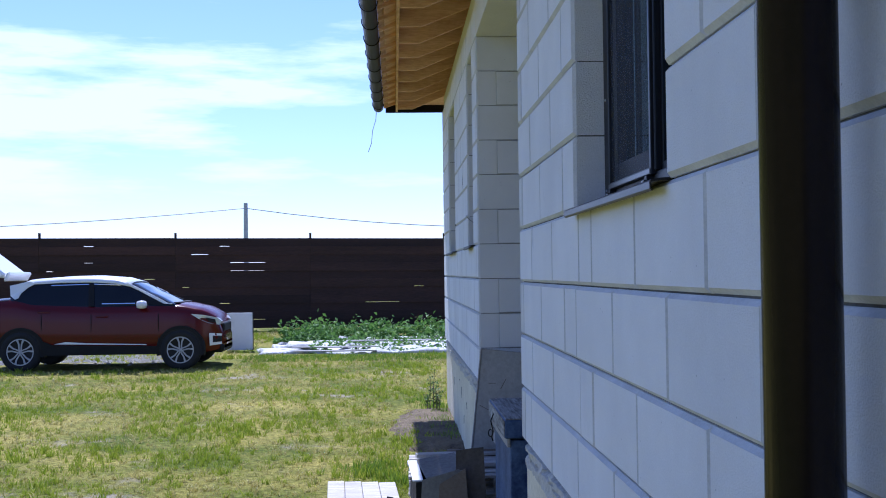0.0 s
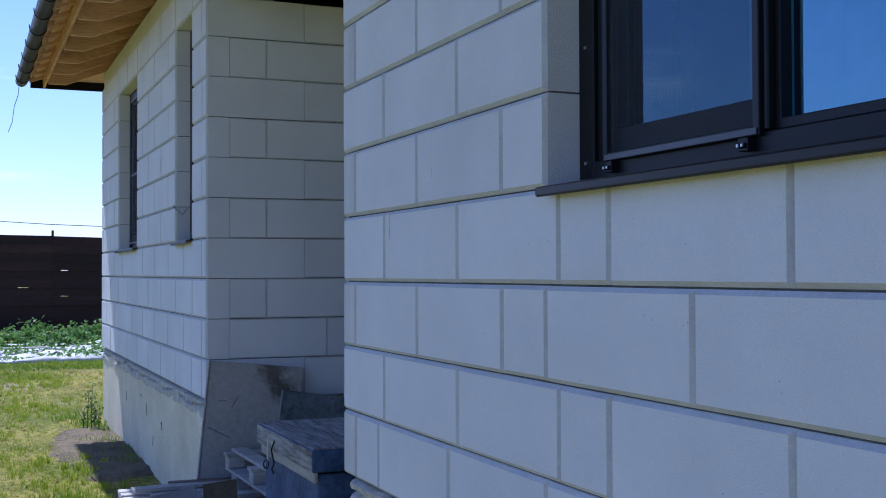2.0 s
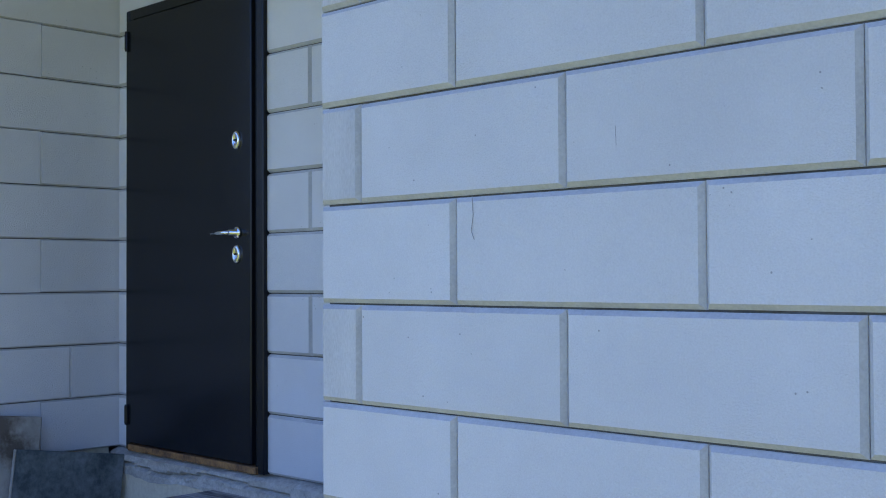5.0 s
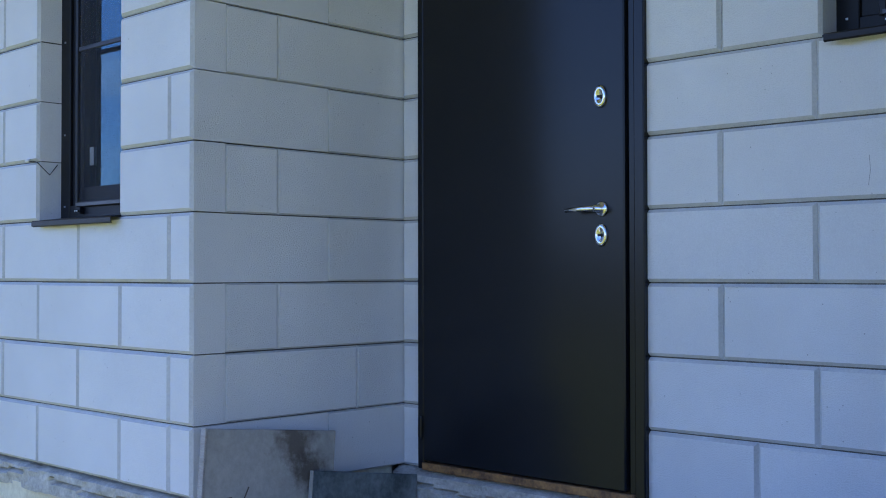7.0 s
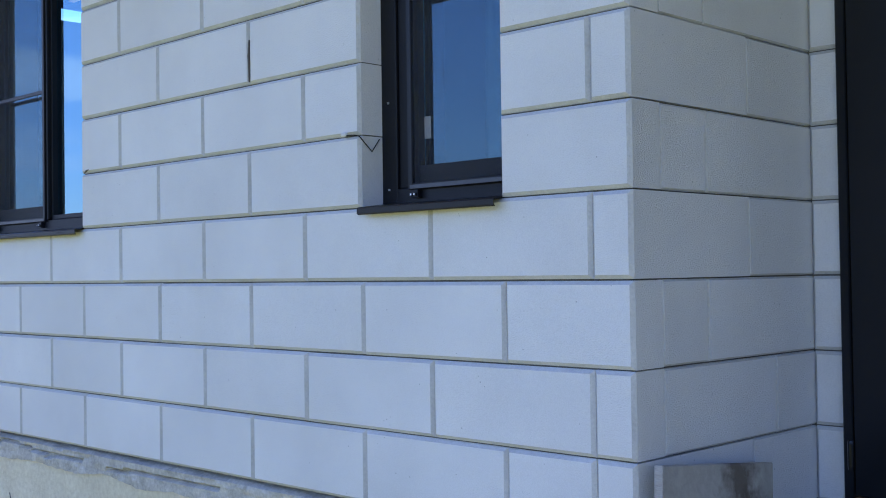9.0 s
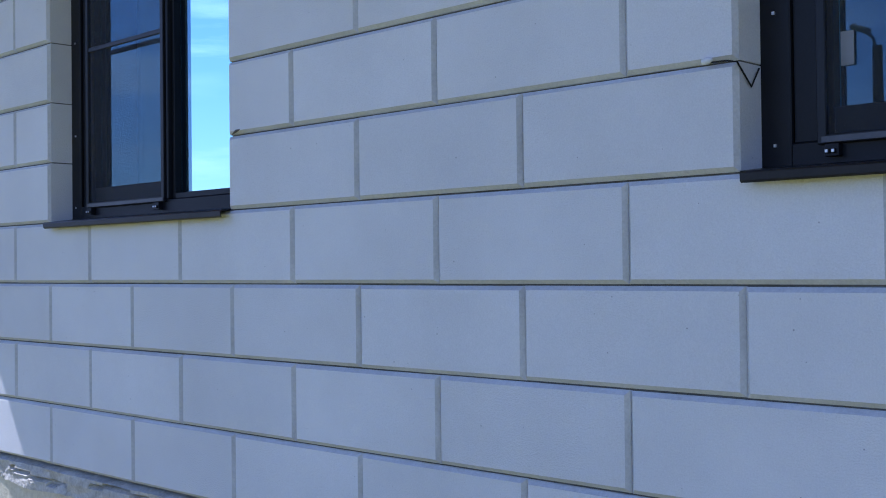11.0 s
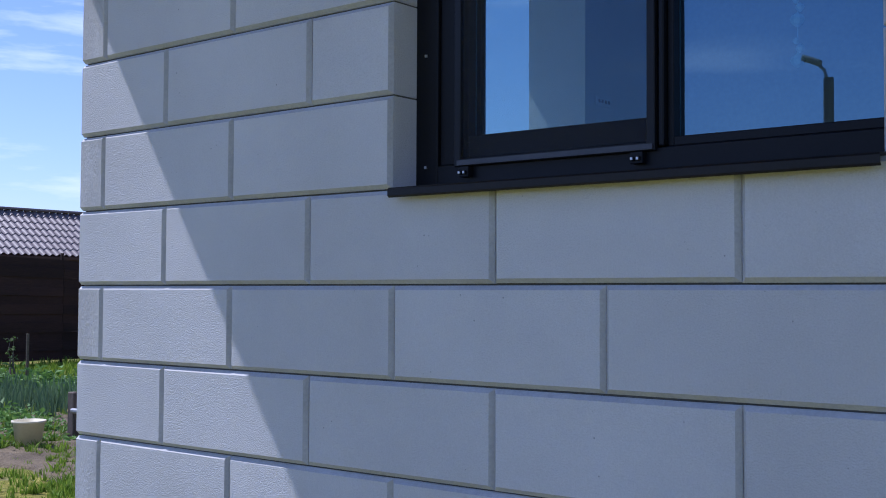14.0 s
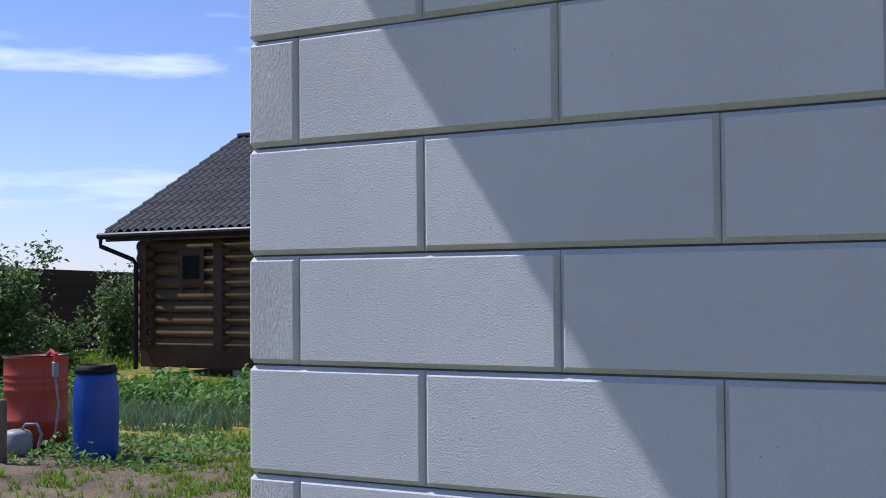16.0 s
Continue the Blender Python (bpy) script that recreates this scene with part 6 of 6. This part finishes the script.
lathe(bm, [(0.27, 0.0), (0.285, 0.01), (0.285, 0.28), (0.297, 0.295), (0.285, 0.31), (0.285, 0.56), (0.297, 0.575), (0.285, 0.59), (0.285, 0.64), (0.291, 0.65), (0.285, 0.66), (0.285, 0.70), (0.291, 0.71), (0.285, 0.72), (0.285, 0.86), (0.295, 0.868), (0.295, 0.88), (0.278, 0.88), (0.275, 0.80), (0.05, 0.80)], seg=44)
part("shell", bm, M_DRUM, drum, smooth=True)
bm = bmesh.new()
tube(bm, [(0.288 * math.cos(k * math.tau / 40), 0.288 * math.sin(k * math.tau / 40), 0.884) for k in range(41)], 0.008, 6)
part("rim", bm, M_FRAME, drum, "dark rolled rim")
pump = thing("hose_sprayer", "red and grey hose sprayer hung on the drum rim", "hose sprayer", (-14.98, 5.50, 0.0))
bm = bmesh.new()
tube(bm, [(-0.08, -0.06, 0.90), (-0.01, -0.08, 0.93), (0.05, -0.09, 0.90), (0.06, -0.10, 0.84)], 0.022, 8)
part("grip", bm, M_REDPL, pump, "red plastic grip")
part("holder", boxes((0.03, 0.08, -0.125, -0.075, 0.70, 0.84), bevel=0.008), M_ENAMEL, pump)
bm = bmesh.new()
tube(bm, [(0.055, -0.10, 0.70), (0.10, -0.10, 0.45), (0.08, -0.12, 0.2), (0.02, -0.2, 0.03), (-0.1, -0.4, 0.02), (0.2, -0.55, 0.02)], 0.011, 6)
part("hose", bm, M_GREYWOOD, pump, smooth=True)
barrel = thing("plastic_barrel", "dark blue plastic barrel with black lid clamp", "barrel", (-14.20, 5.18, 0.0))
bm = bmesh.new()
lathe(bm, [(0.15, 0.0), (0.175, 0.02), (0.187, 0.12), (0.192, 0.42), (0.187, 0.66), (0.165, 0.75), (0.158, 0.78)], seg=36)
part("shell", bm, M_BLUE, barrel, smooth=True)
bm = bmesh.new()
lathe(bm, [(0.162, 0.775), (0.178, 0.78), (0.178, 0.815), (0.165, 0.825), (0.165, 0.845), (0.15, 0.845), (0.148, 0.80), (0.02, 0.80)], seg=36)
part("clamp_ring", bm, M_PLASTIC, barrel, "black lid ring", smooth=True)
can = thing("watering_can", "grey plastic watering can with a looped handle", "watering can", (-15.02, 5.06, 0.0))
bm = bmesh.new()
lathe(bm, [(0.12, 0), (0.13, 0.01), (0.125, 0.22), (0.10, 0.25), (0.07, 0.26)], seg=24)
part("body", bm, M_ENAMEL, can, smooth=True)
bm = bmesh.new()
tube(bm, [(0.05, 0.0, 0.25), (0.08, 0.02, 0.31), (0.16, 0.07, 0.31), (0.20, 0.09, 0.22), (0.17, 0.07, 0.08), (0.11, 0.04, 0.05)], 0.013, 8)
part("handle", bm, M_ENAMEL, can, smooth=True)
bm = bmesh.new()
tube(bm, [(-0.10, -0.04, 0.06), (-0.22, -0.08, 0.20), (-0.30, -0.11, 0.29)], [0.025, 0.018, 0.03], 8)
part("spout", bm, M_ENAMEL, can, smooth=True)
bench = thing("post_trestle", "two old timber posts joined by a metal bar", "trestle")
for x, y, h in ((-15.66, 4.72, 0.50), (-14.78, 4.66, 0.57)):
    part("post", boxes((x - 0.055, x + 0.055, y - 0.04, y + 0.04, -0.1, h), bevel=0.01), M_TIMBER, bench)
bm = bmesh.new()
tube(bm, [(-15.62, 4.68, 0.31), (-14.80, 4.60, 0.33)], 0.028, 10)
part("crossbar", bm, M_GALV, bench, "grey metal pipe crossbar")
bucket = thing("bucket", "cream plastic bucket standing on the soil", "bucket", (-15.35, 4.02, 0.0))
bm = bmesh.new()
lathe(bm, [(0.115, 0.0), (0.15, 0.26), (0.165, 0.265), (0.165, 0.285), (0.15, 0.285), (0.118, 0.02), (0.02, 0.02)], seg=28)
part("shell", bm, M_CREAM, bucket, smooth=True)
bm = bmesh.new()
tube(bm, [(0.165 * math.cos(a), 0.165 * math.sin(a), 0.275 - 0.03 * math.sin(a / 1.0)) for a in [math.pi * k / 12 for k in range(13)]], 0.003, 5)
part("handle", bm, M_GALV, bucket)

# ---------------------------------------------------------------- log cabin
M_LOG = material("log_wood", (0.095, 0.058, 0.028), (0.19, 0.118, 0.058), 0.8, 3, 30, 0.3, stretch=(0.5, 2, 3), tint=0.2)
M_DARKLOG = material("dark_stained_wood", (0.045, 0.020, 0.012), (0.09, 0.042, 0.026), 0.6, 3, 30, 0.3)
M_TILE = material("grey_metal_tile", (0.062, 0.060, 0.058), (0.11, 0.106, 0.10), 0.6, 2, 60, 0.1, spec=0.2)
M_BROWNTILE = material("brown_metal_tile", (0.15, 0.118, 0.112), (0.22, 0.18, 0.172), 0.5, 2, 60, 0.1)


def tile_sheet(x0, x1, y0, z0, y1, z1, mat, parent, step=0.35, wave=0.28):
    """Stepped, waved metal tiles rising from the eaves at y0 to the ridge at y1."""
    rows = int(math.hypot(y1 - y0, z1 - z0) / step)
    nx = int((x1 - x0) / wave) * 6
    vs, fs = [], []
    for r in range(rows):
        for e in (0, 1):
            q = (r + e) / rows
            for i in range(nx + 1):
                x = x0 + (x1 - x0) * i / nx
                lift = 0.030 * math.cos(i / 6 * math.tau) + (0.025 if e == 0 else 0.0)
                vs.append((x, y0 + (y1 - y0) * q, z0 + (z1 - z0) * q + lift + 0.03))
    w = nx + 1
    for r in range(2 * rows - 1):
        for i in range(nx):
            fs.append((r * w + i, r * w + i + 1, (r + 1) * w + i + 1, (r + 1) * w + i))
    me = mesh_of("roof_tiles", vs, fs)
    me.materials.append(mat)
    ob = new("roof_tiles", me)
    ob.parent = parent
    return ob


def build_cabin():
    c = thing("log_cabin", "small brown log cabin with a grey metal tile roof", "cabin")
    x0, x1, y0, y1, z0 = -21.5, -15.5, 13.75, 18.3, 0.42
    n, r = 9, 0.115
    bm = bmesh.new()
    tube(bm, [(-0.25, 0, 0), (x1 - x0 + 0.25, 0, 0)], r, 14)
    first = part("log", bm, M_LOG, c, smooth=True)
    first.location = (x0, y0, z0 + r)
    for k in range(1, n):
        o = new("log", first.data)
        o.parent = c
        o.location = (x0, y0, z0 + r + k * 0.218)
    bm = bmesh.new()
    tube(bm, [(0, -0.25, 0), (0, y1 - y0, 0)], r, 14)
    side = part("log", bm, M_DARKLOG, c, "dark stained log end", smooth=True)
    side.location = (x0 + 0.02, y0, z0 + 0.22)
    for dx in (0.02, 1.75):
        for k in range(n - 1 if dx > 1 else n - 1):
            if dx < 1 and k == 0:
                continue
            o = new("log", side.data)
            o.parent = c
            o.location = (x0 + dx, y0, z0 + 0.22 + k * 0.218)
    part("wall_rear", boxes((x0, x1, y1 - 0.2, y1, z0, 2.5)), M_LOG, c)
    part("wall_end", boxes((x1 - 0.2, x1, y0 + 0.12, y1 - 0.21, z0, 2.5)), M_LOG, c)
    part("wall_inner", boxes((x0 + 0.14, x1 - 0.21, y0 + 0.03, y0 + 0.09, z0, 2.5)), M_DARKLOG, c)
    part("corner_trim", boxes((x0 - 0.02, x0 + 0.13, y0 - 0.27, y0 - 0.255, z0, 2.42), bevel=0.01), M_DARKLOG, c)
    part("corner_trim", boxes((x0 + 1.66, x0 + 1.86, y0 - 0.27, y0 - 0.255, z0, 2.42), bevel=0.01), M_DARKLOG, c)
    part("skirt_board", boxes((x0 - 0.1, x1, y0 - 0.16, y0 - 0.12, 0.12, 0.52), bevel=0.008), M_DARKLOG, c, "dark brown skirting boards")
    for x in (x0 + 0.1, x0 + 2.0, x0 + 4.0, x1 - 0.2):
        part("pier", boxes((x - 0.1, x + 0.1, y0 - 0.05, y0 + 0.15, -0.1, 0.30), bevel=0.01), M_PLINTH, c, "concrete pier")
    w = part("window", boxes((x0 + 0.86, x0 + 1.32, y0 - 0.16, y0 - 0.13, 1.62, 2.16)), M_DARKLOG, c, "small dark framed window")
    part("frame", boxes((x0 + 0.80, x0 + 0.90, y0 - 0.18, y0 - 0.161, 1.44, 2.22), (x0 + 1.28, x0 + 1.38, y0 - 0.18, y0 - 0.161, 1.44, 2.22), (x0 + 0.901, x0 + 1.279, y0 - 0.18, y0 - 0.161, 2.10, 2.22), (x0 + 0.901, x0 + 1.279, y0 - 0.18, y0 - 0.161, 1.58, 1.68), bevel=0.004), M_DARKLOG, w)
    part("pane", boxes((x0 + 0.91, x0 + 1.27, y0 - 0.17, y0 - 0.1605, 1.69, 2.09)), M_CARGLASS, w)
    ex0, ex1, ey, ez, ry, rz = x0 - 0.55, x1 + 0.5, y0 - 0.55, 2.50, 17.0, 4.66
    slab = bmesh.new()
    prism(slab, [(ey, ez), (ry, rz), (2 * ry - ey, ez), (2 * ry - ey, ez - 0.06), (ry, rz - 0.09), (ey, ez - 0.06)], "x", ex0, ex1)
    roof_c = part("roof", slab, M_DARKLOG, c)
    tile_sheet(ex0, ex1, ey - 0.05, ez, ry, rz, M_TILE, roof_c, 0.35, 0.19)
    part("ridge_cap", boxes((ex0, ex1, ry - 0.12, ry + 0.12, rz + 0.01, rz + 0.09), bevel=0.02), M_TILE, roof_c)
    part("verge_board", boxes((-0.015, 0.015, 0, math.hypot(ry - ey, rz - ez), -0.14, 0.05), m=Matrix.Translation((ex0 - 0.016, ey, ez)) @ Matrix.Rotation(math.atan2(rz - ez, ry - ey), 4, "X")), M_TILE, roof_c)
    part("gable", boxes((x0, x0 + 0.05, y0, y1, 2.38, 2.6)), M_DARKLOG, c)
    bm = bmesh.new()
    lathe(bm, [(0.10, 0), (0.10, 0.66), (0.155, 0.67), (0.155, 0.80), (0.145, 0.815)], (-20.5, 16.5, 4.38), 16)
    part("chimney_pipe", bm, M_FRAME, roof_c, "dark metal stove pipe")
    part("eave_board", boxes((ex0, ex1, ey - 0.02, ey, ez - 0.14, ez + 0.01)), M_DARKLOG, roof_c)
    bm = bmesh.new()
    tube(bm, [(ex0 - 0.1, ey - 0.09, ez - 0.04), (ex1, ey - 0.09, ez - 0.02)], 0.06, 10)
    gutter_c = part("gutter", bm, M_FRAME, c, "black gutter")
    bm = bmesh.new()
    tube(bm, [(ex0 - 0.05, ey - 0.09, ez - 0.06), (ex0 - 0.05, ey - 0.09, ez - 0.22), (x0 - 0.15, y0 - 0.30, ez - 0.46), (x0 - 0.06, y0 - 0.32, ez - 0.55), (x0 - 0.06, y0 - 0.32, 0.08)], 0.042, 10)
    part("downpipe", bm, M_FRAME, gutter_c, "black downpipe")
    return c


build_cabin()


def build_shed():
    """A low building beyond the fence; its roof slope faces the garden."""
    h = thing("neighbour_shed", "low shed with a brown metal tile gable roof beyond the fence", "shed")
    xe, xr, ya, yb, ze, zr = -36.0, -38.2, 14.6, 20.5, 2.62, 4.10
    part("wall", boxes((2 * xr - xe + 0.4, xe - 0.4, ya + 0.3, yb - 0.3, 0, ze - 0.05)), M_DARKLOG, h)
    slab = bmesh.new()
    prism(slab, [(xe, ze), (xr, zr), (2 * xr - xe, ze), (2 * xr - xe, ze - 0.08), (xr, zr - 0.1), (xe, ze - 0.08)], "y", ya, yb)
    rf = part("roof", slab, M_DARKLOG, h)
    t = tile_sheet(-yb, -ya, -xe * -1, ze, xr * 1.0, zr, M_BROWNTILE, rf, 0.35, 0.22)
    t.matrix_basis = Matrix(((0, 1, 0, 0), (-1, 0, 0, 0), (0, 0, 1, 0), (0, 0, 0, 1)))
    gable = bmesh.new()
    prism(gable, [(xe - 0.4, ze - 0.06), (xr, zr - 0.16), (2 * xr - xe + 0.4, ze - 0.06)], "y", ya + 0.3, yb - 0.3)
    part("gable", gable, M_DARKLOG, h)
    part("ridge_cap", boxes((xr - 0.14, xr + 0.14, ya, yb, zr + 0.02, zr + 0.10), bevel=0.02), M_BROWNTILE, rf)
    return h


build_shed()
